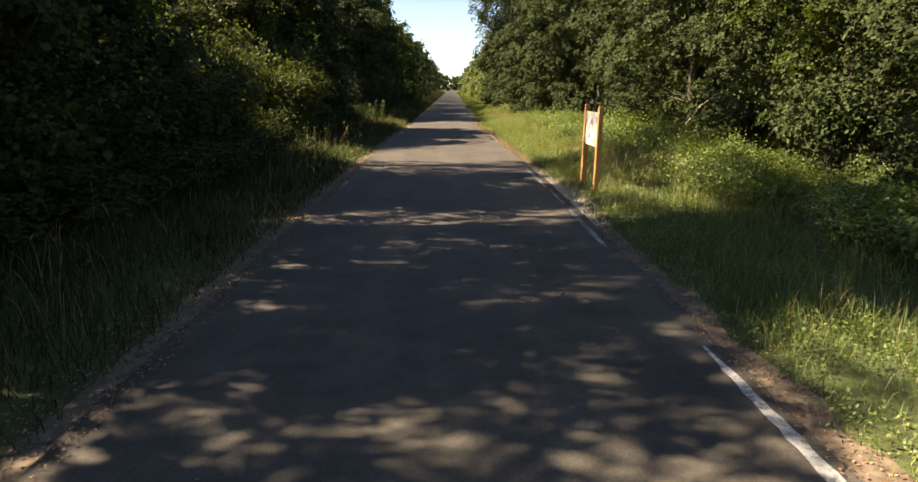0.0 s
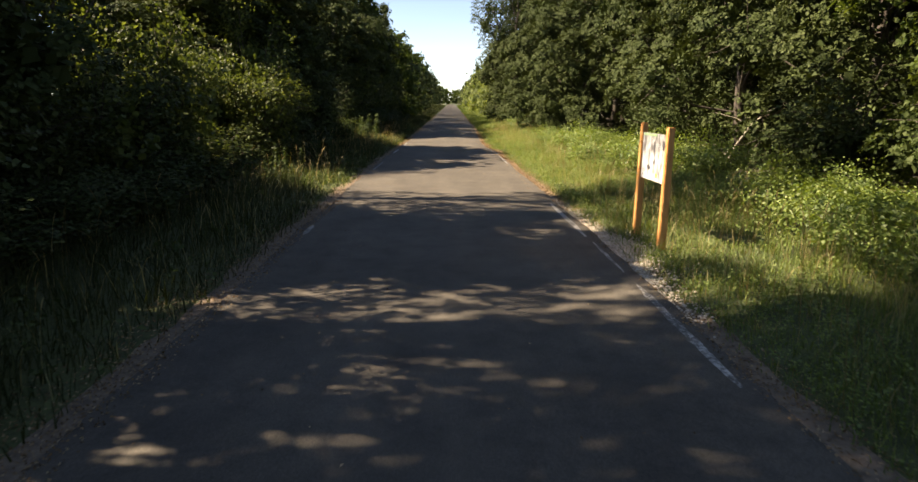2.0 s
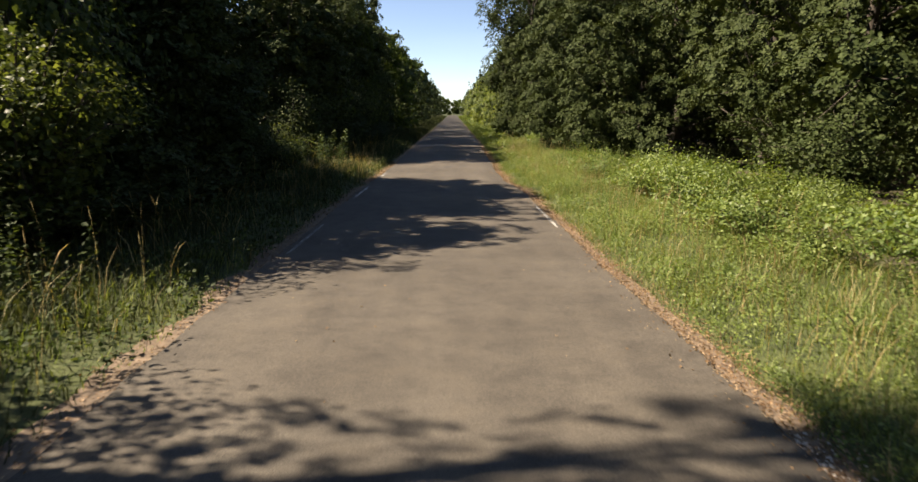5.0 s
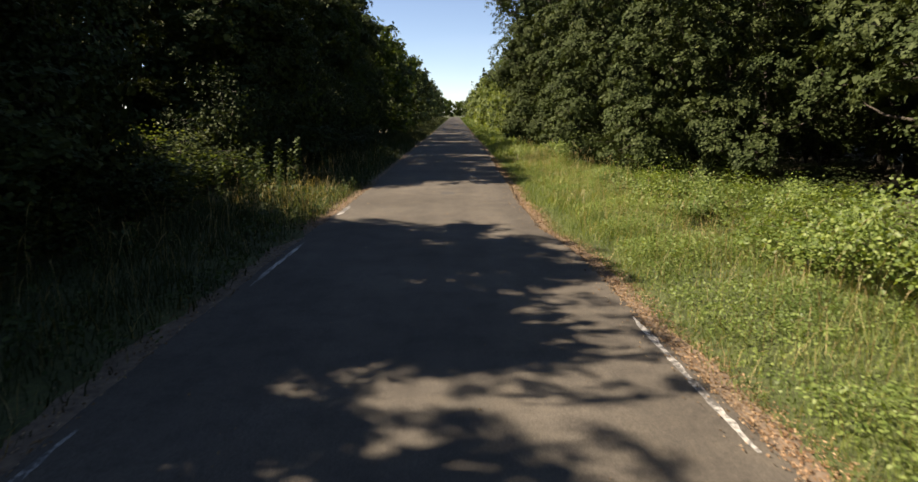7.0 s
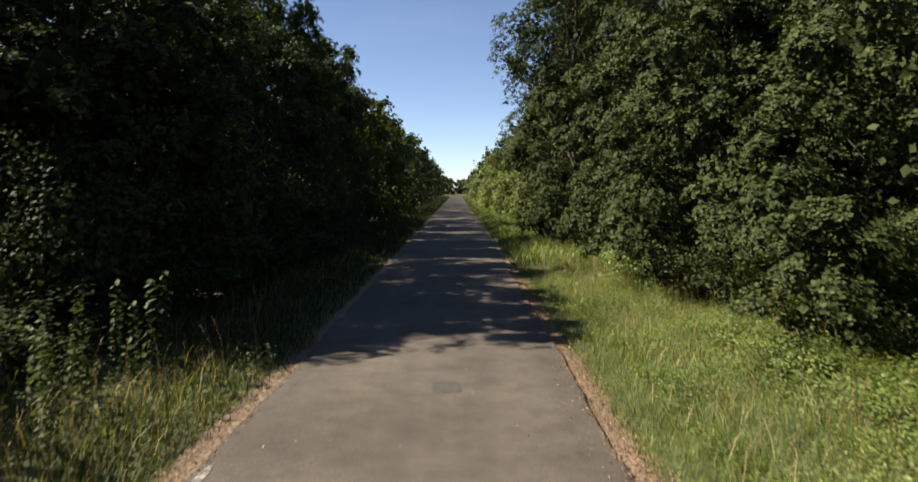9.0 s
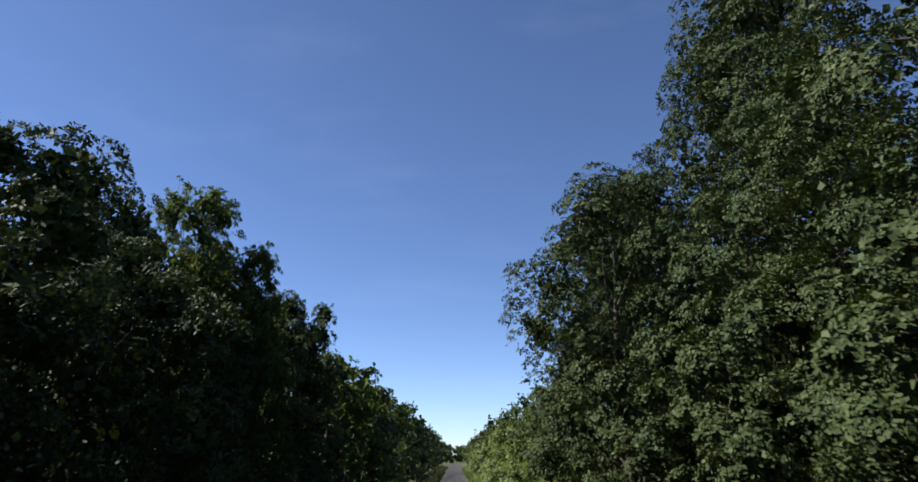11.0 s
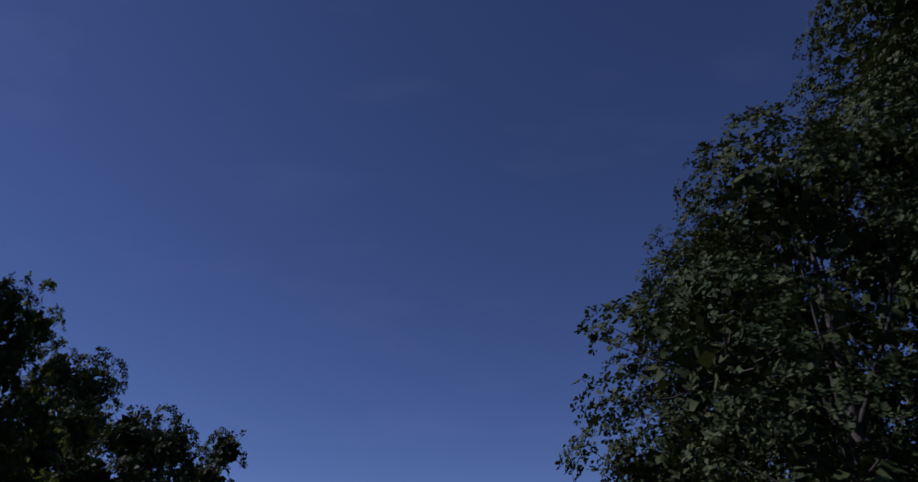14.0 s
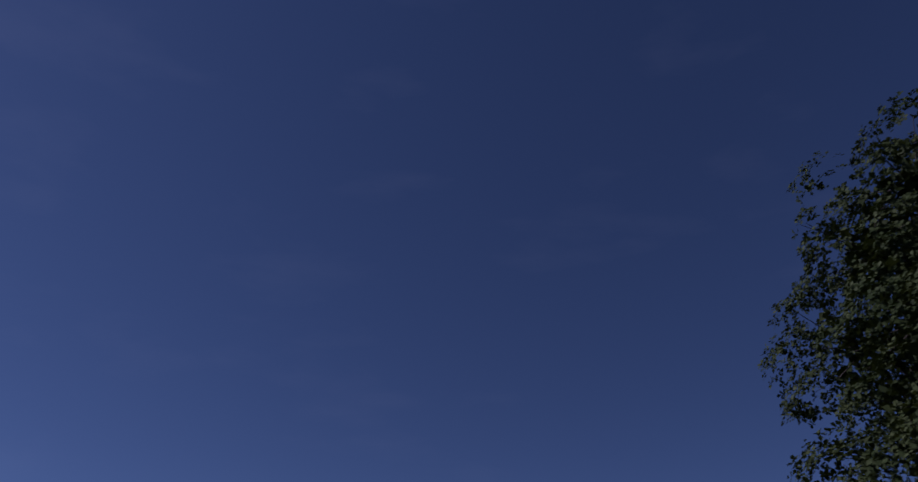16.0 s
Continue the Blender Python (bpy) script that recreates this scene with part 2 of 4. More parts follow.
def leaf_arrays(rng, centre, out, size, width=0.34, fold=0.12, droop=0.0):
    """Folded kite-shaped blades about the given centres, facing roughly out."""
    n = len(centre)
    nrm = unit(out + rng.normal(0, 0.45, (n, 3)))
    along = unit(np.cross(nrm, rng.normal(0, 1, (n, 3))))
    along[:, 2] -= droop
    along = unit(along)
    side = unit(np.cross(along, nrm))
    s = (size * rng.uniform(0.65, 1.3, n))[:, None]
    v = np.empty((n, 4, 3))
    v[:, 0] = centre - along * s * 0.5
    v[:, 1] = centre + side * s * width + nrm * s * fold + along * s * 0.06
    v[:, 2] = centre + along * s * 0.5
    v[:, 3] = centre - side * s * width + nrm * s * fold + along * s * 0.06
    i = np.arange(n)[:, None] * 4
    f = np.concatenate((i + np.array([[0, 1, 2]]), i + np.array([[0, 2, 3]])))
    return v.reshape(-1, 3), f


def tubes(paths, sides=6):
    """Tapered tubes along polylines [(points, radii), ...]."""
    vs, fs, base = [], [], 0
    a = np.linspace(0, 2 * np.pi, sides, endpoint=False)
    for pts, rad in paths:
        pts = np.asarray(pts, float)
        tan = unit(np.gradient(pts, axis=0))
        ref = np.array([1.0, 0, 0]) if abs(tan[0][0]) < 0.8 else np.array([0, 1.0, 0])
        u = unit(np.cross(tan, ref))
        w = np.cross(tan, u)
        ring = pts[:, None] + (u[:, None] * np.cos(a)[None, :, None] + w[:, None] * np.sin(a)[None, :, None]) * np.asarray(rad)[:, None, None]
        vs.append(ring.reshape(-1, 3))
        for k in range(len(pts) - 1):
            for j in range(sides):
                q = base + k * sides
                fs.append((q + j, q + (j + 1) % sides, q + sides + (j + 1) % sides, q + sides + j))
        base += len(pts) * sides
    return np.concatenate(vs), np.array(fs)


def smooth(me):
    me.polygons.foreach_set("use_smooth", np.ones(len(me.polygons), bool))
    return me


# ---- trees ----
def tree_lobes(rng, height, radius, low, count, taper, lump):
    lobes = []
    for i in range(count):
        u = (i + rng.uniform(0.1, 0.9)) / count
        z = low + (height - low) * u
        full = radius * (0.72 + 0.28 * min(1.0, u / 0.25)) * math.sqrt(max(0.02, 1 - (max(0.0, u - 0.35) / taper) ** 2))
        a = i * 2.4 + rng.uniform(-0.5, 0.5)
        r = full * (rng.uniform(0.2, 0.5) if i % 4 == 3 else rng.uniform(0.58, 0.88) if lump < 1.1 else rng.uniform(0.5, 0.98))
        size = lump * radius * (rng.uniform(0.22, 0.38) if lump < 1.1 else rng.uniform(0.2, 0.42)) * (1.0 if u < 0.8 else 0.8)
        lobes.append((np.array([r * math.cos(a), r * math.sin(a), min(z, height - size * 0.6)]), size))
    return lobes


def rosettes(rng, centre, axis, count, leaf, reach):
    """Leaves standing like a star round the end of a twig."""
    n = len(centre)
    axis = unit(axis)
    u = unit(np.cross(axis, rng.normal(0, 1, (n, 3))))
    w = np.cross(axis, u)
    at = np.repeat(np.arange(n), count)
    turn = np.tile(np.arange(count) * 2 * np.pi / count, n) + rng.uniform(-0.4, 0.4, n * count)
    radial = u[at] * np.cos(turn)[:, None] + w[at] * np.sin(turn)[:, None]
    lift = rng.uniform(-0.25, 0.75, n * count)[:, None]
    along = unit(radial + axis[at] * lift + rng.normal(0, 0.12, (n * count, 3)))
    nrm = unit(axis[at] - radial * lift * 0.8 + rng.normal(0, 0.18, (n * count, 3)))
    side = unit(np.cross(along, nrm))
    s = (leaf * rng.uniform(0.6, 1.25, n * count))[:, None]
    base = centre[at] + radial * reach * 0.25 + rng.normal(0, reach * 0.35, (n * count, 3))
    v = np.empty((n * count, 4, 3))
    v[:, 0] = base
    v[:, 1] = base + along * s * 0.62 + side * s * 0.35 + nrm * s * 0.07
    v[:, 2] = base + along * s
    v[:, 3] = base + along * s * 0.62 - side * s * 0.35 + nrm * s * 0.07
    i = np.arange(n * count)[:, None] * 4
    return v.reshape(-1, 3), np.concatenate((i + np.array([[0, 1, 2]]), i + np.array([[0, 2, 3]])))


def build_tree(seed, height, radius, low, lobes, twigs, per_twig, leaf, leaf_mat, trunk=0.17, core=95, taper=0.68, core_leaf=0.27, twiglets=2, spiky=0.2, lump=1.0, sunny=0, tiers=12):
    """A broadleaf tree: trunk and limbs, and a crown of leaf rosettes on uneven lobes."""
    rng = np.random.default_rng(seed)
    groups = tree_lobes(rng, height, radius, low, lobes, taper, lump)
    wood = []
    zs = np.linspace(0, height * 0.85, 7)
    axis = np.stack([np.cumsum(rng.normal(0, 0.10, 7)) * (zs > 0), np.cumsum(rng.normal(0, 0.10, 7)) * (zs > 0), zs], 1)
    wood.append((axis, trunk * np.linspace(1.15, 0.2, 7)))
    limbs = []
    cs, axes, inner = [], [], []
    for c, s in groups:
        h = max(0.4, c[2] * rng.uniform(0.45, 0.7))
        p0 = np.array([np.interp(h, zs, axis[:, k]) for k in range(3)])
        mid = p0 * 0.5 + c * 0.5 + np.array([0, 0, -0.15 * s]) + rng.normal(0, 0.12, 3)
        limbs.append(([p0, mid, c], [trunk * 0.28, trunk * 0.17, trunk * 0.07]))
        for _ in range(twiglets):
            e = c + unit(rng.normal(0, 1, (1, 3)))[0] * s * 1.0
            limbs.append(([c, (c + e) / 2 + rng.normal(0, 0.05, 3), e], [trunk * 0.09, trunk * 0.06, trunk * 0.02]))
        n = int(twigs * (s / (radius * 0.30 * lump)) ** 2)
        # the twigs gather in flat tilted sprays, tier over tier, with dark clefts between them
        k = tiers
        turn = np.arange(k) * 2.4 + rng.uniform(0, 6)
        up = np.clip(0.95 - 1.6 * (np.arange(k) + 0.5) / k + rng.normal(0, 0.10, k), -0.75, 0.98)
        heads = np.stack((np.sqrt(1 - up ** 2) * np.cos(turn), np.sqrt(1 - up ** 2) * np.sin(turn), up), 1)
        clump = s * rng.uniform(0.26, 0.52, k) * (1 - 0.3 * spiky)
        middle = c + heads * (s * rng.uniform(0.62, 1.0 + 0.4 * spiky, k))[:, None] * np.array([1, 1, 0.85 + 0.5 * spiky])
        tilt = unit(heads * np.array([0.75, 0.75, 0.2]) + np.array([0, 0, 0.85]) + rng.normal(0, 0.18, (k, 3)))
        share = clump ** 2 / (clump ** 2).sum()
        pick = rng.choice(k, n, p=share)
        d = unit(rng.normal(0, 1, (n, 3)) + heads[pick] * 0.5 + tilt[pick] * 0.35)
        flat = d - tilt[pick] * (d * tilt[pick]).sum(1, keepdims=True) * 0.5
        cs.append(middle[pick] + flat * (clump[pick] * rng.uniform(0.55, 1.08, n))[:, None])
        axes.append(d * 0.5 + tilt[pick] * 0.75 + rng.normal(0, 0.24, (n, 3)))
        for j in range(0, k, 2):
            limbs.append(([c, c * 0.45 + middle[j] * 0.55 - np.array([0, 0, 0.06 * s]), middle[j]], [trunk * 0.08, trunk * 0.06, trunk * 0.025]))
        q = unit(rng.normal(0, 1, (core, 3))) * (s * rng.uniform(0.1, 0.6, core))[:, None]
        inner.append(c + q)
    # shaded foliage close round the trunk
    n = core * len(groups) // 5
    u, a = rng.uniform(0.12, 0.86, n), rng.uniform(0, 6.28, n)
    r = radius * 0.5 * np.sqrt(rng.uniform(0, 1, n)) * np.sqrt(np.clip(1 - (np.clip(u - 0.35, 0, 1) / taper) ** 2, 0.03, 1))
    inner.append(np.stack((r * np.cos(a), r * np.sin(a), low + (height - low) * u), 1))
    cs, axes, inner = np.concatenate(cs), np.concatenate(axes), np.concatenate(inner)
    # twigs deep inside a neighbouring lobe carry no leaves
    keep = cs[:, 2] > 0.12
    if sunny:  # the side towards the wood is thinner
        keep &= (cs[:, 0] * sunny > -0.15 * radius) | (rng.uniform(0, 1, len(cs)) < 0.22)
    for c, s in groups:
        keep &= np.linalg.norm(cs - c, axis=1) > s * 0.5
    v, f = rosettes(rng, cs[keep], axes[keep], per_twig, leaf, leaf * 0.45)
    v2, f2 = leaf_arrays(rng, inner[inner[:, 2] > 0.3], rng.normal(0, 1, (int((inner[:, 2] > 0.3).sum()), 3)), core_leaf, 0.42)
    tree = new("oak_tree")
    tv, tf = tubes(wood, 10)
    part_mesh("trunk", smooth(mesh_of("trunk", tv, tf, BARK)), tree)
    lv, lf = tubes(limbs, 4)
    part_mesh("branchwork", smooth(mesh_of("branchwork", lv, lf, BARK)), tree)
    part_mesh("crown", mesh_of("crown", np.concatenate((v, v2)), np.concatenate((f, f2 + len(v))), leaf_mat), tree)
    return tree


def stand(proto, x, y, scale, turn, label, group, wide=1.0, used={}):
    """Places a tree; the first use takes the built one, the rest are copies."""
    m = Matrix.LocRotScale((x, y, 0), Euler((0, 0, radians(turn))), (scale * wide, scale * wide, scale))
    if proto.name in used:
        ob = copy_thing(proto, Matrix.LocRotScale((x, y, 0), Euler((0, 0, radians(turn))), (1, 1, 1)))
        ob.scale = (scale * wide, scale * wide, scale)
    else:
        used[proto.name] = True
        ob = proto
        ob.matrix_basis = m
    return tagged(ob, label, "tree", group)


# ---- ground and road ----
def build_ground():
    xs = np.concatenate((np.linspace(-900, -40, 8), np.linspace(-30, 30, 121), np.linspace(40, 900, 8)))
    ys = np.concatenate(([-300, -120, -60], np.linspace(-20, 120, 141), np.linspace(130, 400, 28), [600, 1000, 1800]))
    X, Y = np.meshgrid(xs, ys)
    Z = np.zeros_like(X)
    for i in range(X.shape[0]):
        for j in range(X.shape[1]):
            off = max(0.0, abs(X[i, j]) - 2.4)
            Z[i, j] = -0.05 + min(off, 1.5) * 0.05 * (1 + noise.noise((X[i, j] * 0.7, Y[i, j] * 0.7, 0))) + min(off, 1) * 0.05 * noise.noise((X[i, j] * 2, Y[i, j] * 2, 3))
    v = np.stack((X.ravel(), Y.ravel(), Z.ravel()), 1)
    w = len(xs)
    i, j = np.meshgrid(np.arange(len(ys) - 1), np.arange(w - 1), indexing="ij")
    q = (i * w + j).ravel()
    me = mesh_of("ground", v, np.stack((q, q + 1, q + w + 1, q + w), 1), SOIL)
    return tagged(new("ground", smooth(me)), "forest and verge soil with sparse moss and grass", "ground", kind="structure")


RIGHT_EDGE = ([-30, 10, 16, 24, 29, 30.5, 32, 35, 40, 46, 60, 700], [2.40, 2.36, 2.25, 2.04, 1.95, 1.85, 1.66, 1.62, 1.67, 1.72, 1.8, 1.9])
LEFT_EDGE = ([-30, 0, 13, 25, 32, 36, 60, 700], [-2.05, -2.07, -2.2, -2.22, -2.12, -2.02, -1.95, -1.9])


def edge_x(side, y):
    """The worn edge of the road."""
    base = np.interp(y, *(RIGHT_EDGE if side > 0 else LEFT_EDGE))
    return float(base) + 0.05 * noise.noise((y * 0.35, side * 7.0, 0)) + 0.035 * noise.noise((y * 1.7, side * 3.0, 5))


def road_z(x):
    return -0.012 * (x / 2.15) ** 2


def build_road():
    ys = np.concatenate((np.arange(-30, 110, 0.25), np.arange(110, 345, 5.0)))
    cols = np.linspace(-1, 1, 9)
    v = []
    for y in ys:
        l, r = edge_x(-1, y), edge_x(1, y)
        for c in cols:
            x = l + (r - l) * (c + 1) / 2
            v.append((x, y, road_z(x)))
        v += [(r, y, road_z(r)), (r + 0.03, y, -0.09), (l, y, road_z(l)), (l - 0.03, y, -0.09)]
    k = len(cols) + 4
    f = []
    for i in range(len(ys) - 1):
        a = i * k
        for j in range(len(cols) - 1):
            f.append((a + j, a + j + 1, a + k + j + 1, a + k + j))
        f.append((a + 9, a + 10, a + k + 10, a + k + 9))
        f.append((a + 12, a + 11, a + k + 11, a + k + 12))
    me = mesh_of("road", v, f, ASPHALT)
    return tagged(new("road", smooth(me)), "narrow grey asphalt lane with fine worn grain", "road", kind="structure")


GROUND, ROAD = build_ground(), build_road()


def edge_line(x0, y0, x1, y1, width, seed):
    rng = np.random.default_rng(seed)
    n = max(4, int((y1 - y0) / 0.12))
    v, f = [], []
    for i in range(n + 1):
        t = i / n
        x, y = x0 + (x1 - x0) * t, y0 + (y1 - y0) * t
        w = width * (0.35 + 0.65 * min(1, 6 * t, 6 * (1 - t))) * rng.uniform(0.8, 1.1)
        z = road_z(x) + 0.004
        v += [(x - w / 2 + rng.normal(0, 0.006), y, z), (x + w / 2 + rng.normal(0, 0.006), y, z)]
        if i:
            a = 2 * i
            f.append((a - 2, a - 1, a + 1, a))
    return tagged(new("edge_line", mesh_of("edge_line", v, f, PAINT if seed == 0 else PAINT_WORN)), "worn white painted edge line on the asphalt", "road marking", "edge lines", "structure")


LINES = [(2.24, -2.5, 2.22, 3.6, 0.095), (2.2, 7.0, 2.2, 9.8, 0.085), (2.19, 10.3, 2.18, 12.0, 0.05), (2.16, 12.4, 2.1, 15.7, 0.08), (1.95, 24.4, 1.90, 27.0, 0.06),
         (-2.05, 12.5, -2.06, 13.3, 0.085), (-2.1, 22.2, -2.07, 24.7, 0.06), (-2.05, 28.2, -2.02, 30.8, 0.065), (-1.97, 33.5, -1.95, 34.7, 0.10)]
for k, (x0, y0, x1, y1, w) in enumerate(LINES):
    edge_line(x0, y0, x1, y1, w, k)

# ---- trees along the road ----
OAKS = [build_tree(11 + k, 10.0, 3.0, 0.4, 20, 560, 7, 0.082, OAK if k else OAK_FRESH, 0.15, 100, core_leaf=0.17, lump=1.25, sunny=-1) for k in range(2)]
FRESH = build_tree(31, 10.0, 2.9, 0.4, 18, 540, 7, 0.084, OAK_FRESH, 0.15, 100, core_leaf=0.17, lump=1.25, sunny=-1)
NEAR = [build_tree(34 + k, 11.0, 3.3, 1.2, 24, 720, 7, 0.076, OAK, 0.15, 170, core_leaf=0.15, lump=1.25, sunny=-1) for k in range(2)]
HIGH = build_tree(37, 11.0, 3.3, 1.9, 28, 600, 7, 0.082, OAK, 0.16, 150, core_leaf=0.18, lump=1.25, sunny=-1)
SHADE = [build_tree(51 + k, 10.0, 3.1, 0.4, 26, 300, 6, 0.10, OAK, 0.15, 260, core_leaf=0.26, lump=1.15) for k in range(2)]
THIN = [build_tree(54 + k, 11.5, 3.2, 0.6, 32, 200, 6, 0.08, OAK_FRESH, 0.15, 36, core_leaf=0.15) for k in range(2)]
# high crown for oaks out of view, added to shade lane and right verge
SHADE_CASTER = build_tree(58, 15.5, 3.2, 11.0, 17, 190, 6, 0.11, OAK_FRESH, 0.18, 100, core_leaf=0.22)
SPIRE = build_tree(57, 12.9, 3.1, 0.5, 60, 300, 7, 0.088, OAK_FRESH, 0.14, 110, 0.67, core_leaf=0.22, spiky=0.6)
TALL = build_tree(42, 20.0, 4.8, 4.0, 40, 640, 7, 0.10, OAK, 0.22, 260, core_leaf=0.24, lump=1.15, tiers=18)
EDGE_OAK = build_tree(44, 13.0, 3.9, 0.6, 38, 560, 7, 0.080, OAK, 0.18, 200, core_leaf=0.21, lump=1.08, tiers=17)
YOUNG = build_tree(95, 6.0, 2.3, 0.2, 22, 560, 7, 0.082, OAK, 0.1, 110, core_leaf=0.16, lump=1.25, sunny=-1)
BACK = [build_tree(71 + k, 9.0, 2.9, 0.3, 16, 10, 5, 0.5, OAK, 0.15, 26, core_leaf=0.5, twiglets=0) for k in range(2)]
WOOD_OAK = build_tree(74, 9.0, 2.9, 2.0, 16, 36, 5, 0.24, OAK, 0.15, 66, core_leaf=0.28, twiglets=0, lump=1.2)
FAR = [build_tree(61 + k, 9.0, 2.9, 0.3, 20, 20, 5, 0.34, OAK if k else OAK_FRESH, 0.15, 30, core_leaf=0.42, twiglets=0) for k in range(3)]
PALE = build_tree(66, 5.0, 2.0, 0.2, 16, 32, 5, 0.2, WILLOW, 0.09, 30, core_leaf=0.3, twiglets=0)
END = build_tree(68, 8.0, 3.4, 0.1, 16, 16, 5, 0.5, OAK_FRESH, 0.15, 60, core_leaf=0.7, twiglets=0)

rnd = random.Random(4)
ROW = "trees along the lane"
OAK_LABEL = "broad dark green oak with leaves down to the verge"
FRESH_LABEL = "young oak with light green summer leaves"
FAR_LABEL = "distant roadside oak with a dense rounded crown"
WOOD_LABEL = "oak in the wood behind the roadside row"
# x, y, height
# the oak at x -11.0 is added behind the row to block sun
LEFT = [(-7.6, 24.6, 7.0), (-7.6, 27.2, 7.6), (-7.3, 30.2, 7.7), (-9.8, 28.4, 8.3), (-10.6, 35.2, 3.4), (-10.2, 37.6, 3.6), (-8.2, 31.6, 7.4), (-9.4, 22.8, 4.0), (-8.0, 25.6, 6.2), (-6.9, 41.8, 8.1), (-11.0, 40.6, 8.4), (-7.4, 45.4, 8.4), (-7.5, 49.6, 9.7), (-8.2, 54.2, 9.4), (-10.2, 57.0, 11.6), (-7.4, 64.6, 10.2), (-7.6, 70.0, 11.2)]
# a low dense oak before the airy ones, added to shade the lane's left side
stand(SHADE[1], -7.0, 7.2, 0.56, 70, OAK_LABEL, ROW, 1.2)
RIGHT = [(8.4, 3, 9), (8.6, 8, 10), (9.2, 13, 10), (9.4, 18, 10.5), (7.8, 74, 11.0)]
for i, (x, y, h) in enumerate(LEFT):
    fresh = i == 8
    stand(FRESH if fresh else SHADE[i % 2], x, y, h / 10, rnd.uniform(0, 360), FRESH_LABEL if fresh else OAK_LABEL, ROW, min(1.45, 10 / h * 0.97))
# oaks, many out of view, placed and sized for dappled shade on the lane
for i, (x, y, h) in enumerate([(-7.0, -8, 12), (-7.0, -3.4, 11), (-7.4, -0.4, 8.0), (-7.3, 6.3, 11.4), (-7.5, 8.6, 12.2), (-7.6, 11.8, 9.3), (-7.6, 15.2, 9.5), (-10.4, -6, 12), (-10.4, -2.2, 10.0), (-10.4, 6.3, 14.6), (-10.4, 8.9, 15.5), (-10.4, 13.4, 12.0), (-10.6, 20.4, 4.6), (-10.6, 4.9, 10.0), (-9.4, 16.8, 16.6), (-10.4, 0.6, 10.4), (-7.4, 3.8, 7.7)]):
    if i in (9, 10, 14, 16):
        stand(SHADE_CASTER, x, y, h / 15.5, rnd.uniform(0, 360), "unseen oak added for its shade, bare trunk and high airy crown", ROW, 1.5 if i == 16 else 1.0)
    elif i in (2, 5, 8, 11, 13):
        stand(SHADE[i % 2], x, y, h / 10.6, rnd.uniform(0, 360), OAK_LABEL, ROW, 1.05)
    else:
        stand(THIN[i % 2], x, y, h / 11.5, rnd.uniform(0, 360), "oak with an airy crown that lets spots of sun through", ROW)
stand(SPIRE, -8.5, 59.4, 0.97, 140, "oak with a pointed crown standing above its neighbours", ROW, 0.85)
stand(SPIRE, -6.6, 60.2, 0.83, 20, "slender young oak with a ragged upright shoot", ROW, 0.6)
for i, (x, y, h) in enumerate(RIGHT):
    stand(FRESH if i % 3 == 2 else OAKS[i % 2], x, y, h / 10, rnd.uniform(-50, 50), FRESH_LABEL if i % 3 == 2 else OAK_LABEL, ROW, 1.05)
for i, (x, y, h) in enumerate(((8.9, 40.8, 11.2), (8.3, 46.4, 11.6), (8.7, 52.2, 12.2))):
    stand(NEAR[1 - i % 2], x, y, h / 11, rnd.uniform(-20, 50), OAK_LABEL, ROW)
for i, (x, y, h) in enumerate(((6.6, 37.8, 5.4), (6.2, 43.2, 6.4), (6.1, 48.6, 6.6), (5.8, 54.0, 6.8))):
    stand(YOUNG, x, y, h / 6, rnd.uniform(-50, 50), "low young oak before the taller trees", ROW, 1.05)
for x, y, h in ((9.0, 23.5, 11.5), (9.4, 28.5, 11), (9.6, 33.5, 11.5)):
    stand(HIGH, x, y, h / 11, rnd.uniform(-20, 60), "dark green oak with bare lower trunk behind the brambles", ROW)
stand(EDGE_OAK, 5.75, 59.4, 1.0, 25, "oak with fine dark leaves leaning over the verge", ROW, 1.0)
stand(SHADE[0], -15.5, 79.0, 1.6, 60, "tall oak standing back from the lane", ROW, 0.75)
stand(TALL, 12.1, 61.2, 1.1, 30, "tall dark green oak towering over the lane", ROW)
stand(TALL, 7.9, 67.6, 0.80, 40, "tall dark green oak reaching towards the lane", ROW)
for y in (63, 68, 72, 77, 82, 88, 94, 101, 108, 116, 125, 135, 146, 158, 172, 188, 206):
    stand(PALE, 4.9 + rnd.uniform(-0.3, 0.4), y, rnd.uniform(0.85, 1.3) * (1 if y > 75 else 0.7), rnd.uniform(0, 360), "pale green young tree at the edge of the verge", ROW)
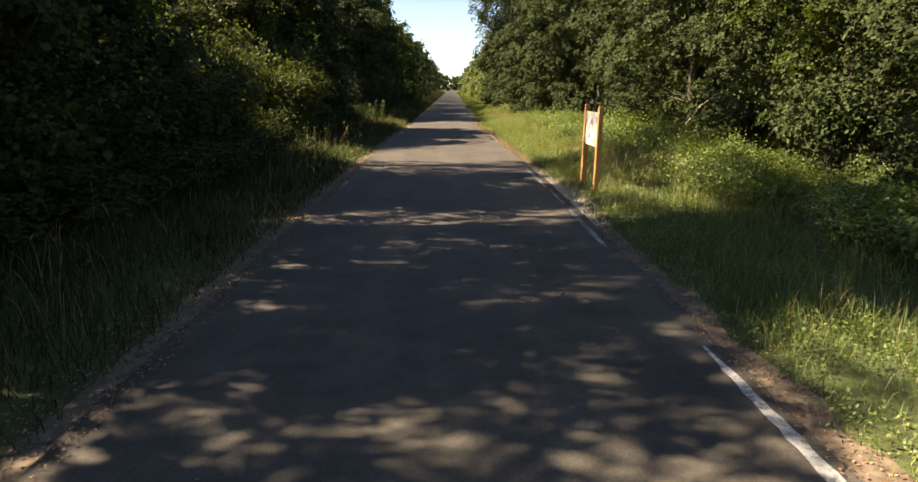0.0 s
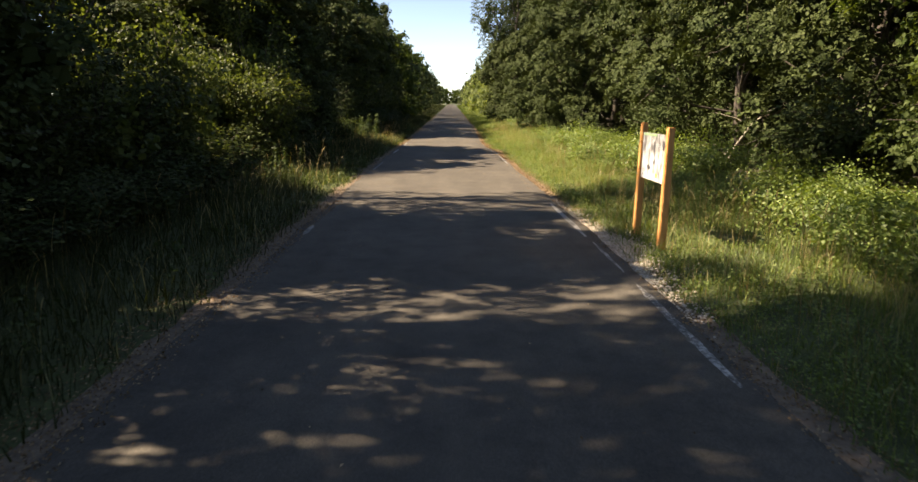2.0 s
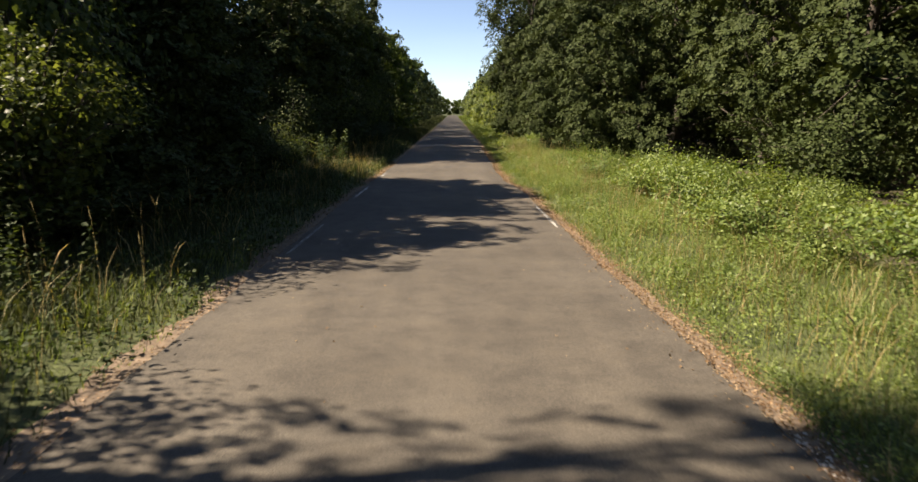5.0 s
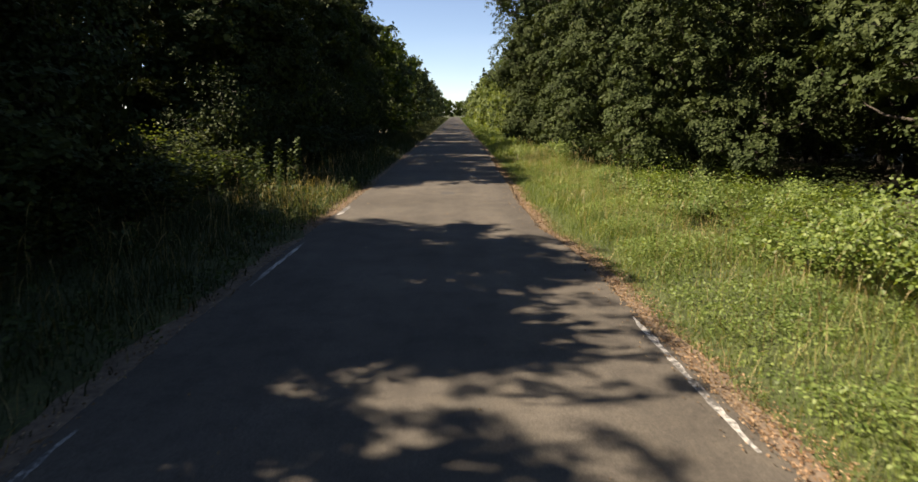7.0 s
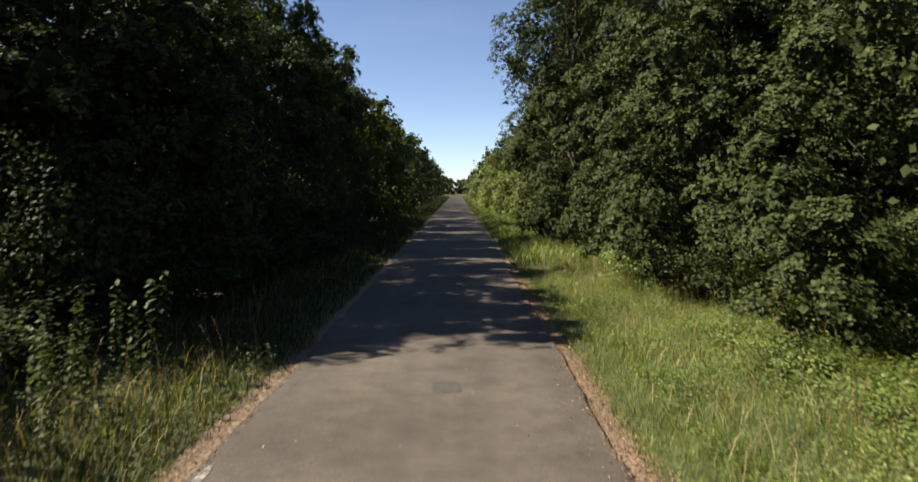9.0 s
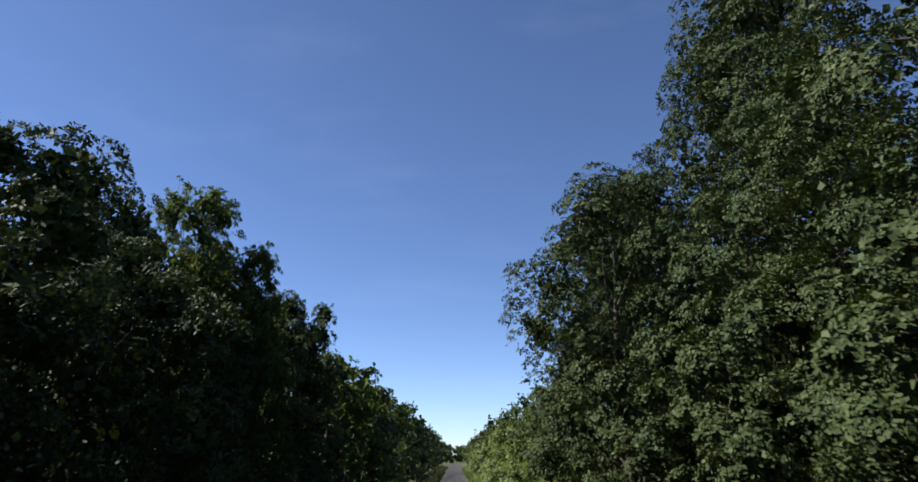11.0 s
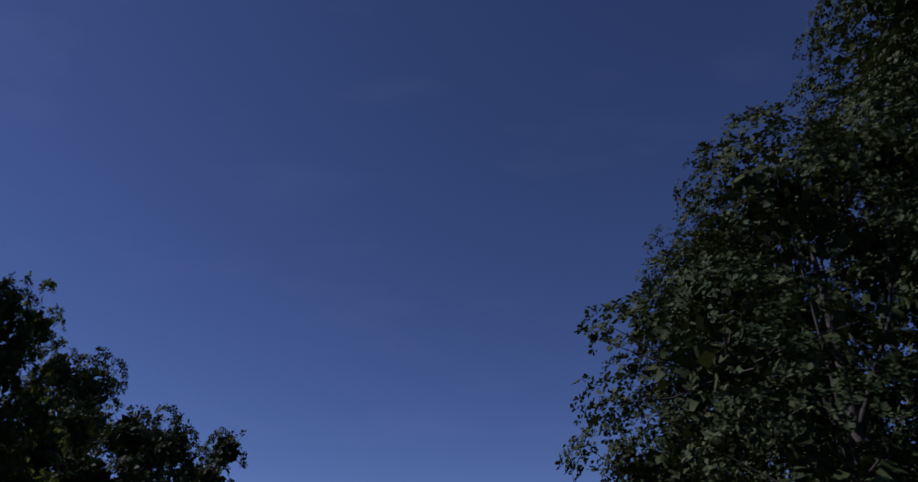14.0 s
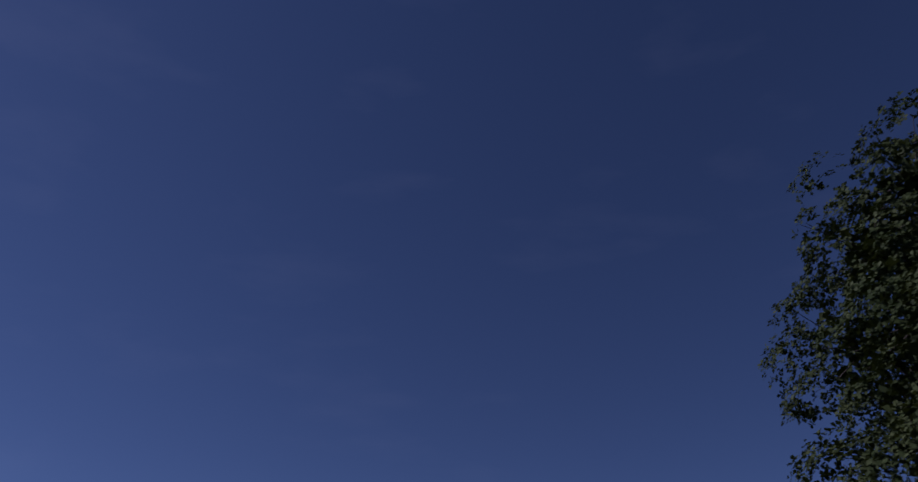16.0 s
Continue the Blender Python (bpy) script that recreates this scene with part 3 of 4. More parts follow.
for side in (-1, 1):
    y = 74.0 if side < 0 else 78.0
    while y < 330:
        h = rnd.uniform(8.8, 10.2) if side < 0 else rnd.uniform(7.2, 8.7)
        x = side * (rnd.uniform(6.4, 7.2) if side < 0 else rnd.uniform(5.8, 6.8))
        stand(FAR[rnd.randrange(3)] if y < 130 else BACK[rnd.randrange(2)], x, y, h / 9, rnd.uniform(0, 360), FAR_LABEL, ROW)
        y += rnd.uniform(3.6, 5.0) * (1 + (y - 74) / 140)
    for x in ((13.5, 17.5, 22.0) if side > 0 else (13.0, 16.0)):
        y = -12.0
        while y < 84:
            stand(BACK[rnd.randrange(2)] if side < 0 or x > 15 else WOOD_OAK, side * (x + rnd.uniform(-1, 1)), y, rnd.uniform(8.5, 10.5) / 9 * (1.0 if side > 0 else 0.8), rnd.uniform(0, 360), WOOD_LABEL, "trees of the wood", 1.15)
            y += rnd.uniform(3.4, 4.6)
for x, y, h in ((12.0, 21.0, 10.0), (11.8, 26.0, 10.5), (12.2, 31.0, 10.0), (11.8, 36.0, 10.5)):
    stand(WOOD_OAK, x, y, h / 9, rnd.uniform(0, 360), WOOD_LABEL, "trees of the wood", 1.1)
for x, y, h in ((-5.5, 338, 8.5), (-2.5, 346, 7.5), (0.5, 350, 7.0), (3.5, 348, 7.2), (6.0, 342, 7.5), (8.5, 338, 8.5)):
    stand(END, x, y, h / 8, rnd.uniform(0, 360), "far tree where the lane bends out of sight", ROW)


def ground_z(x, y):
    off = max(0.0, abs(x) - 2.4)
    return -0.05 + min(off, 1.5) * 0.05 * (1 + noise.noise((x * 0.7, y * 0.7, 0))) + min(off, 1) * 0.05 * noise.noise((x * 2, y * 2, 3))


# ---- shrubs ----
def build_shrub(seed, height, radius, stems, sprays, per_spray, leaf, leaf_mat, spray=0.16, name="hazel_shrub"):
    """A shrub of arching stems with leaf sprays along them."""
    rng = np.random.default_rng(seed)
    paths, cs, os_ = [], [], []
    for i in range(stems):
        a = rng.uniform(0, 2 * np.pi)
        reach = radius * math.sqrt(rng.uniform(0.05, 1.0))
        top = height * (1 - 0.45 * (reach / radius) ** 2) * rng.uniform(0.7, 1.08)
        t = np.linspace(0, 1, 6)
        pts = np.stack([np.cos(a) * reach * t ** 1.3 + rng.normal(0, 0.04, 6) * t, np.sin(a) * reach * t ** 1.3 + rng.normal(0, 0.04, 6) * t, top * np.sin(t * 1.75) / np.sin(1.57) * 0.98], 1)
        paths.append((pts, 0.012 * height / 2 * np.linspace(1.2, 0.25, 6)))
        at = rng.uniform(0.12, 1.0, sprays) ** 0.8
        c = np.stack([np.interp(at, t, pts[:, k]) for k in range(3)], 1) + rng.normal(0, 0.12 * radius, (sprays, 3)) * np.array([1, 1, 0.6])
        k = np.repeat(np.arange(sprays), per_spray)
        cs.append(c[k] + rng.normal(0, spray, (len(k), 3)) * np.array([1, 1, 0.55]))
        os_.append(np.tile(np.array([[math.cos(a) * 0.5, math.sin(a) * 0.5, 0.8]]), (len(k), 1)))
    c, o = np.concatenate(cs), np.concatenate(os_)
    keep = c[:, 2] > 0.03
    v, f = leaf_arrays(rng, c[keep], o[keep], leaf, width=0.38, droop=0.2)
    n = int(190 * radius * radius * height)
    q = unit(rng.normal(0, 1, (n, 3))) * rng.uniform(0.1, 0.72, n)[:, None] * np.array([radius, radius, height * 0.42]) + np.array([0, 0, height * 0.42])
    v2, f2 = leaf_arrays(rng, q, rng.normal(0, 1, (n, 3)), leaf * 1.6, 0.42)
    v, f = np.concatenate((v, v2)), np.concatenate((f, f2 + len(v)))
    ob = new(name)
    sv, sf = tubes(paths, 3)
    part_mesh("branchwork", smooth(mesh_of("branchwork", sv, sf, BARK)), ob)
    part_mesh("foliage", mesh_of("foliage", v, f, leaf_mat), ob)
    return ob


def put(proto, x, y, scale, turn, label, category, group, tall=1.0, used={}):
    size = (scale, scale, scale * tall)
    where = Matrix.LocRotScale((x, y, ground_z(x, y) - 0.02), Euler((0, 0, radians(turn))), (1, 1, 1))
    if proto.name in used:
        ob = copy_thing(proto, where)
    else:
        used[proto.name] = True
        ob = proto
        ob.matrix_basis = where
    ob.scale = size
    return tagged(ob, label, category, group)


HAZELS = [build_shrub(71 + k, 3.0, 1.5, 16, 15, 10, 0.085, HAZEL) for k in range(2)]
OAK_BUSH = [build_shrub(75 + k, 2.6, 1.6, 16, 16, 10, 0.078, OAK) for k in range(2)]
LOW_OAK = [build_shrub(78 + k, 2.6, 1.6, 18, 22, 9, 0.072, OAK) for k in range(2)]
HAZEL_TALL = build_shrub(85, 4.4, 1.5, 22, 22, 13, 0.075, HAZEL)
BRAMBLES = [build_shrub(81 + k, 0.95, 1.15, 24, 16, 12, 0.046, BRAMBLE, 0.10, "bramble_bush") for k in range(3)]
srnd = random.Random(12)
# shaded hedge under the left-hand trees
y = -7.0
while y < 72:
    lit = 0.8 < y < 4.2 or 17.5 < y < 22.0 or 32.5 < y < 38.5
    tall = srnd.uniform(0.4, 0.55) if lit else srnd.uniform(0.75, 1.1) if 5 < y < 17 else srnd.uniform(1.1, 1.6)
    put((HAZELS if srnd.random() < 0.3 else OAK_BUSH)[srnd.randrange(2)], -5.7 + srnd.uniform(-0.4, 0.2), y, srnd.uniform(0.95, 1.15), srnd.uniform(0, 360),
        "dark leafy shrub in the shade under the roadside oaks", "shrub", "hedge under the oaks", tall)
    y += srnd.uniform(1.2, 1.7)
y = -5.0
while y < 64:
    if not (17.5 < y < 22.0 or 33.0 < y < 38.0):
        put(OAK_BUSH[srnd.randrange(2)], -5.1 + srnd.uniform(-0.3, 0.2), y, srnd.uniform(0.75, 0.95), srnd.uniform(0, 360), "low dark shrub at the foot of the hedge", "shrub", "hedge under the oaks", srnd.uniform(0.4, 0.65))
    y += srnd.uniform(1.3, 1.9)
for x, y, size, turn, tall in ((-6.6, 19.4, 0.9, 200, 0.8), (-7.6, 17.6, 1.2, 300, 1.1)):
    put(HAZELS[turn // 10 % 2], x, y, size, turn, "hazel shrub with sunlit yellow-green leaves", "shrub", "hedge under the oaks", tall)
for x, y, size, turn in ((-4.9, 21.3, 0.82, 30), (-6.9, 21.6, 0.95, 160)):
    put(HAZEL_TALL, x, y, size, turn, "tall hazel shrub with sunlit yellow-green leaves", "shrub", "hedge under the oaks", 1.0)
y = -9.0
while y < 18:
    put(OAK_BUSH[srnd.randrange(2)], -9.0 + srnd.uniform(-0.5, 0.5), y, 1.1, srnd.uniform(0, 360), "dark leafy shrub in the shade under the roadside oaks", "shrub", "hedge under the oaks", 0.9)
    y += srnd.uniform(2.0, 2.6)
# undergrowth in the shade of the wood
for x, y in ((12.0, 23.0), (13.2, 26.4), (12.4, 29.6), (13.4, 33.0), (12.2, 36.4), (13.0, 39.6), (12.0, 42.6), (13.2, 46.0), (11.6, 19.4), (12.6, 15.6)):
    put(OAK_BUSH[srnd.randrange(2)], x, y, srnd.uniform(1.2, 1.5), srnd.uniform(0, 360), "dark undergrowth shrub in the shade of the wood", "shrub", "undergrowth of the wood", srnd.uniform(0.7, 1.0))
for x, y in ((8.4, 36.4), (9.8, 37.6), (8.0, 40.2)):
    put(OAK_BUSH[srnd.randrange(2)], x, y, 1.0, srnd.uniform(0, 360), "dark undergrowth shrub in the shade of the wood", "shrub", "undergrowth of the wood", 0.3)
# low oak growth on the right
for x, y, s, tall in [(7.4, 4.5, 1.1, 1.2), (7.0, 7.5, 1.0, 1.0), (7.6, 11.5, 1.1, 1.1), (8.0, 16, 1.2, 0.9), (10.4, 24.6, 1.2, 1.0), (7.4, 25.5, 1.0, 0.9), (8.2, 29, 1.1, 0.9), (9.8, 23.6, 1.2, 1.0), (9.9, 27.4, 1.2, 1.1), (9.6, 31.6, 1.2, 1.0),
                      (5.7, 38.6, 0.85, 0.6), (5.6, 41.0, 0.9, 0.7), (5.4, 45.8, 0.9, 0.8), (5.0, 51, 0.9, 0.9), (4.8, 58, 1.0, 1.1), (4.8, 62, 1.0, 1.0), (4.6, 66, 0.9, 1.0), (4.6, 70, 0.9, 0.9)]:
    put(LOW_OAK[srnd.randrange(2)], x, y, s, srnd.uniform(0, 360), "low leafy oak growth at the edge of the wood", "shrub", "low growth by the verge", tall)
# brambles between verge and wood
y = 2.5
while y < 40:
    near = 5.0 if y < 14 else 4.8 if y < 28 else 4.6
    for x in (near, near + 1.5, near + 3.0):
        if x > 6.8 and (y > 18 or srnd.random() < 0.5):
            continue
        put(BRAMBLES[srnd.randrange(3)], x + srnd.uniform(-0.35, 0.35) + (0.5 if y < 20 and x < 5.3 else 0), y + srnd.uniform(-0.4, 0.4), srnd.uniform(0.7, 1.2), srnd.uniform(0, 360),
            "bramble bush with bright green leaves beside the verge", "bush", "brambles", srnd.uniform(0.6, 1.25) * (1.0 if y < 30 else 0.75))
    y += srnd.uniform(1.35, 1.85)


for x, y, size in ((4.6, 45.4, 1.2), (5.2, 44.0, 1.3), (4.9, 47.2, 1.1)):
    put(BRAMBLES[srnd.randrange(3)], x, y, size, srnd.uniform(0, 360), "bramble bush with bright green leaves beside the verge", "bush", "brambles", 1.0)


# ---- grass ----
def grass_sheet(name, seed, areas, mat, label):
    """Tapered bent blades. areas: (x0, x1, y0, y1, blades per square metre, height, blade width)."""
    rng = np.random.default_rng(seed)
    vs, fs, base = [], [], 0
    for x0, x1, y0, y1, density, height, width in areas:
        n = int((x1 - x0) * (y1 - y0) * density)
        x, y = rng.uniform(x0, x1, n), rng.uniform(y0, y1, n)
        patch = np.array([noise.noise((a * 0.9, b * 0.55, 9.0)) for a, b in zip(x, y)])
        edge = np.array([abs(a) - abs(edge_x(1 if a > 0 else -1, b)) for a, b in zip(x, y)])
        keep = (rng.uniform(0, 1, n) < 1.0 + 0.7 * patch) & (edge > 0.12 + 0.3 * rng.uniform(0, 1, n) ** 2)
        x, y, patch, edge = x[keep], y[keep], patch[keep], edge[keep]
        n = len(x)
        z = np.array([ground_z(a, b) for a, b in zip(x, y)]) - 0.01
        h = height * rng.uniform(0.45, 1.25, n) * (1 + 0.7 * patch) * np.clip(0.35 + edge * 0.75, 0.3, 1.1)
        a = rng.uniform(0, 2 * np.pi, n)
        lean = rng.uniform(0.2, 1.1, n) * h
        d = np.stack((np.cos(a), np.sin(a)), 1)
        b = a + np.pi / 2 + rng.normal(0, 0.4, n)
        s = np.stack((np.cos(b), np.sin(b)), 1) * (width * rng.uniform(0.6, 1.3, n) / 2)[:, None]
        p = np.stack((x, y), 1)
        v = np.empty((n, 5, 3))
        v[:, 0, :2], v[:, 0, 2] = p - s, z
        v[:, 1, :2], v[:, 1, 2] = p + s, z
        mid = p + d * (lean * 0.35)[:, None]
        v[:, 2, :2], v[:, 2, 2] = mid + s * 0.8, z + h * 0.62
        v[:, 3, :2], v[:, 3, 2] = mid - s * 0.8, z + h * 0.62
        v[:, 4, :2], v[:, 4, 2] = p + d * lean[:, None], z + h * 0.97
        i = base + np.arange(n)[:, None] * 5
        vs.append(v.reshape(-1, 3))
        fs += [i + np.array([[0, 1, 2]]), i + np.array([[0, 2, 3]]), i + np.array([[3, 2, 4]])]
        base += n * 5
    me = mesh_of(name, np.concatenate(vs), np.concatenate(fs), mat)
    return tagged(new(name, me), label, "grass", kind="stuff")


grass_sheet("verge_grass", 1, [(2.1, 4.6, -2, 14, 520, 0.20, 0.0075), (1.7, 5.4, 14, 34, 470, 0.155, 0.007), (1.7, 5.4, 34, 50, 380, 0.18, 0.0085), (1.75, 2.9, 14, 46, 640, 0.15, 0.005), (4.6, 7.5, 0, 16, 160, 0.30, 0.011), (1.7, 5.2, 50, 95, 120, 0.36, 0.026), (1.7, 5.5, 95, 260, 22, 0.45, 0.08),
                               # the last two strips put the lighter blades in the left verge's sun gaps
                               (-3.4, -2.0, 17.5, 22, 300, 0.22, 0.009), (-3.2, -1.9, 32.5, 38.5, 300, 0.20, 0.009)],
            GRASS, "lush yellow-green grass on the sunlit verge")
# shade of the left verge is put into the blade colour
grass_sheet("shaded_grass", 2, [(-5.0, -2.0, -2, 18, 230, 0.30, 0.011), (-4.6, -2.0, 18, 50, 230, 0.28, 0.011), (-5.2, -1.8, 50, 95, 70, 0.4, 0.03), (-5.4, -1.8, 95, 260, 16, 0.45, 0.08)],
            DARKENED_GRASS, "tall verge grass, its blade colour darkened for the shade")
grass_sheet("dry_grass", 3, [(2.3, 5.2, -2, 50, 46, 0.34, 0.006), (-5.0, -2.1, -2, 50, 10, 0.45, 0.008), (-4.4, -2.3, 33, 38, 50, 0.4, 0.008)], STRAW, "thin pale dry grass stalks among the green")


# ---- leaf litter and gravel along the road's edges ----
def litter(name, seed, areas, mat, label, size, lift=0.012):
    rng = np.random.default_rng(seed)
    cs = []
    for side, y0, y1, density, inner, outer in areas:
        n = int((y1 - y0) * density)
        y = rng.uniform(y0, y1, n)
        off = inner + (outer - inner) * rng.beta(1.6, 2.2, n)
        x = np.array([edge_x(side, b) for b in y]) + side * off
        z = np.array([max(ground_z(a, b), road_z(a) if o < 0 else -1) for a, b, o in zip(x, y, off)]) + lift * rng.uniform(0.3, 1.5, n)
        cs.append(np.stack((x, y, z), 1))
    c = np.concatenate(cs)
    v, f = leaf_arrays(rng, c, np.tile(np.array([[0, 0, 1.4]]), (len(c), 1)), size, 0.36, 0.16)
    return tagged(new(name, mesh_of(name, v, f, mat)), label, "leaf litter", kind="stuff")


litter("leaf_litter", 21, [(1, 15, 50, 760, -0.06, 0.46), (1, 15, 50, 26, -0.3, 0.2), (1, 50, 120, 80, -0.05, 0.45), (-1, -3, 16, 640, -0.2, 0.75), (-1, 16, 32, 160, -0.06, 0.45), (-1, 32, 40, 620, -0.08, 0.6), (-1, 40, 100, 70, -0.05, 0.4), (1, -3, 15, 330, -0.10, 0.5)],
       LITTER, "dry brown oak leaves lying along the road's edge", 0.024)


def build_gravel():
    rng = np.random.default_rng(8)
    n = 2600
    y = np.concatenate((rng.normal(11.6, 1.1, n // 2), rng.uniform(8.5, 17.0, n - n // 2)))
    x = np.array([edge_x(1, b) for b in y]) + 0.02 + np.abs(rng.normal(0, 0.22, n)) * np.where(np.abs(y - 11.6) < 1.6, 1.5, 0.7)
    z = np.array([ground_z(a, b) for a, b in zip(x, y)])
    s = rng.uniform(0.006, 0.022, n)
    q = np.array([[1, 0, 0], [-1, 0, 0], [0, 1, 0], [0, -1, 0], [0, 0, 1], [0, 0, -1]], float)
    v = (q[None] * s[:, None, None] * rng.uniform(0.6, 1.4, (n, 6, 1)))
    a = rng.uniform(0, 6.28, n)
    vx = v[:, :, 0] * np.cos(a)[:, None] - v[:, :, 1] * np.sin(a)[:, None] + x[:, None]
    vy = v[:, :, 0] * np.sin(a)[:, None] + v[:, :, 1] * np.cos(a)[:, None] + y[:, None]
    v = np.stack((vx, vy, v[:, :, 2] * 0.7 + z[:, None] + 0.006), 2)
    t = np.array([[0, 2, 4], [2, 1, 4], [1, 3, 4], [3, 0, 4], [2, 0, 5], [1, 2, 5], [3, 1, 5], [0, 3, 5]])
    f = (np.arange(n)[:, None, None] * 6 + t[None]).reshape(-1, 3)
    return tagged(new("gravel", mesh_of("gravel", v.reshape(-1, 3), f, GRAVEL)), "pale limestone gravel spilled beside the asphalt", "gravel", kind="stuff")


build_gravel()


# ---- information board ----
def blot(cx, cz, w, h, seed, points=14):
    """A flat uneven printed shape on the panel (panel lies in y and z, facing -x)."""
    rng = random.Random(seed)
    bm = bmesh.new()
    ring = []
    for i in range(points):
        a = 2 * math.pi * i / points
        r = rng.uniform(0.6, 1.1)
        ring.append(bm.verts.new((0, cx + w / 2 * r * math.cos(a), cz + h / 2 * r * math.sin(a))))
    bm.faces.new(ring)
    bmesh.ops.triangulate(bm, faces=bm.faces[:])
    return bm


def bar(cy, cz, w, h):
    bm = bmesh.new()
    vs = [bm.verts.new((0, cy + a * w / 2, cz + b * h / 2)) for a, b in ((-1, -1), (1, -1), (1, 1), (-1, 1))]
    bm.faces.new(vs)
    return bm


def build_board():
    board = new("information_board")
    board.matrix_world = pose(2.99, 12.12, ground_z(3.02, 12.12) - 0.03, 0, 1.1, 2.0)
    for dy, h in ((-0.555, 1.66), (0.555, 1.69)):
        bm = box(0.106, 0.106, h + 0.25, (0, dy, h / 2 - 0.125), 0.012)
        for v in bm.verts:
            if v.co.z > h - 0.05:
                v.co.x *= 0.86
                v.co.y = dy + (v.co.y - dy) * 0.86
        post = part("post", bm, WOOD, board, "square orange-brown oiled wooden post")
        for z in (0.94, 1.42):
            bolt = box(0.012, 0.022, 0.022, (-0.058, dy, z), 0.004)
            part("bolt", bolt, STEEL, post, "zinc bolt head")
    panel = part("panel", box(0.02, 0.99, 0.66, (-0.012, 0, 1.175), 0.004), PANEL, board, "white printed panel, upper part greyed by painted leaf shade")
    panel.location.z = 0.05
    face = -0.0265
    prints = [("banner", bar(0.18, 1.482, 0.56, 0.03), INK_GREEN)]
    for k in range(4):
        prints.append(("text_bar", bar(0.20, 1.43 - k * 0.022, 0.24 - 0.03 * (k % 2), 0.007), INK_GREY))
    for k in range(3):
        prints.append(("text_bar", bar(-0.20, 1.36 - k * 0.022, 0.20, 0.007), INK_GREY))
    for n, cy, cz, w, h, m in (("picture", 0.155, 1.02, 0.17, 0.085, INK_DARK), ("picture", 0.33, 0.985, 0.10, 0.09, INK_GREY), ("picture", -0.06, 0.985, 0.09, 0.09, INK_BROWN), ("picture", -0.19, 0.93, 0.07, 0.08, INK_YELLOW),
                              ("picture", -0.03, 1.33, 0.08, 0.17, INK_DARK), ("picture", -0.04, 1.16, 0.10, 0.11, INK_GREY), ("picture", -0.07, 1.11, 0.05, 0.06, INK_DARK), ("picture", -0.40, 1.36, 0.10, 0.17, INK_DARK), ("picture", 0.30, 1.17, 0.10, 0.15, INK_GREY), ("picture", -0.22, 1.22, 0.06, 0.10, INK_BROWN)):
        prints.append((n, blot(cy, cz, w, h, hash((cy, cz)) % 1000), m))
    for i, (n, bm, m) in enumerate(prints):
        for v in bm.verts:
            v.co.x = face - 0.0008 * (i % 3)
        part(n, bm, m, panel)
    return tagged(board, "information board with white panel between two orange wooden posts", "sign")


build_board()


# ---- low herbs, nettles and stalks ----
def herb_sheet(name, seed, areas, mat, label, size):
    rng = np.random.default_rng(seed)
    cs = []
    for x0, x1, y0, y1, density, top in areas:
        n = int((x1 - x0) * (y1 - y0) * density / 7)
        x, y = rng.uniform(x0, x1, n), rng.uniform(y0, y1, n)
        patch = np.array([noise.noise((a * 0.8, b * 0.8, 4.0)) for a, b in zip(x, y)])
        keep = rng.uniform(-0.5, 0.5, n) < patch + 0.05
        x, y, patch = x[keep], y[keep], patch[keep]
        at = np.repeat(np.arange(len(x)), 7)
        z = np.array([ground_z(a, b) for a, b in zip(x, y)])
        h = np.clip(top * (0.55 + 0.8 * patch), 0.05, None)
        c = np.stack((x[at], y[at], z[at] + h[at] * rng.uniform(0.25, 1.0, len(at))), 1)
        c[:, :2] += rng.normal(0, 0.05, (len(at), 2))
        cs.append(c)
    c = np.concatenate(cs)
    v, f = leaf_arrays(rng, c, np.tile(np.array([[0, 0, 1.0]]), (len(c), 1)), size, 0.36, 0.1, 0.1)
    return tagged(new(name, mesh_of(name, v, f, mat)), label, "herbs", kind="stuff")


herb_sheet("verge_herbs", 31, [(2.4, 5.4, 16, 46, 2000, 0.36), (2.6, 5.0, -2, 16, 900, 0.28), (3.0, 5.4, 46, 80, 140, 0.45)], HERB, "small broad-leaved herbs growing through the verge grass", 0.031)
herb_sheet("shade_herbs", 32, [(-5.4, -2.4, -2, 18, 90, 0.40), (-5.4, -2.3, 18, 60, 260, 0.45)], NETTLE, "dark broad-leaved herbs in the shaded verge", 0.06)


def build_nettle(seed, height):
    rng = np.random.default_rng(seed)
    plant = new("nettle")
    t = np.linspace(0, 1, 6)
    pts = np.stack((np.sin(t * 1.4) * 0.10 * height, rng.normal(0, 0.01, 6) * t, t * height), 1)
    v, f = tubes([(pts, 0.006 * np.linspace(1, 0.4, 6))], 5)
    part_mesh("stem", mesh_of("stem", v, f, NETTLE), plant)
    cs, ds = [], []
    for k in range(int(height / 0.055)):
        h = 0.12 + k * 0.055
        if h > height:
            break
        for side in (0, 1):
            a = k * 1.57 + side * math.pi
            reach = 0.09 * (1.1 - 0.6 * h / height)
            cs.append((np.interp(h / height, t, pts[:, 0]) + math.cos(a) * reach, math.sin(a) * reach, h - 0.02))
            ds.append((math.cos(a) * 0.4, math.sin(a) * 0.4, 1.0))
    lv, lf = leaf_arrays(rng, np.array(cs), np.array(ds), 0.10, 0.30, 0.08, 0.35)
    part_mesh("foliage", mesh_of("foliage", lv, lf, NETTLE), plant)
    return plant


NETTLES = [build_nettle(91 + k, h) for k, h in enumerate((0.8, 1.05, 1.25))]
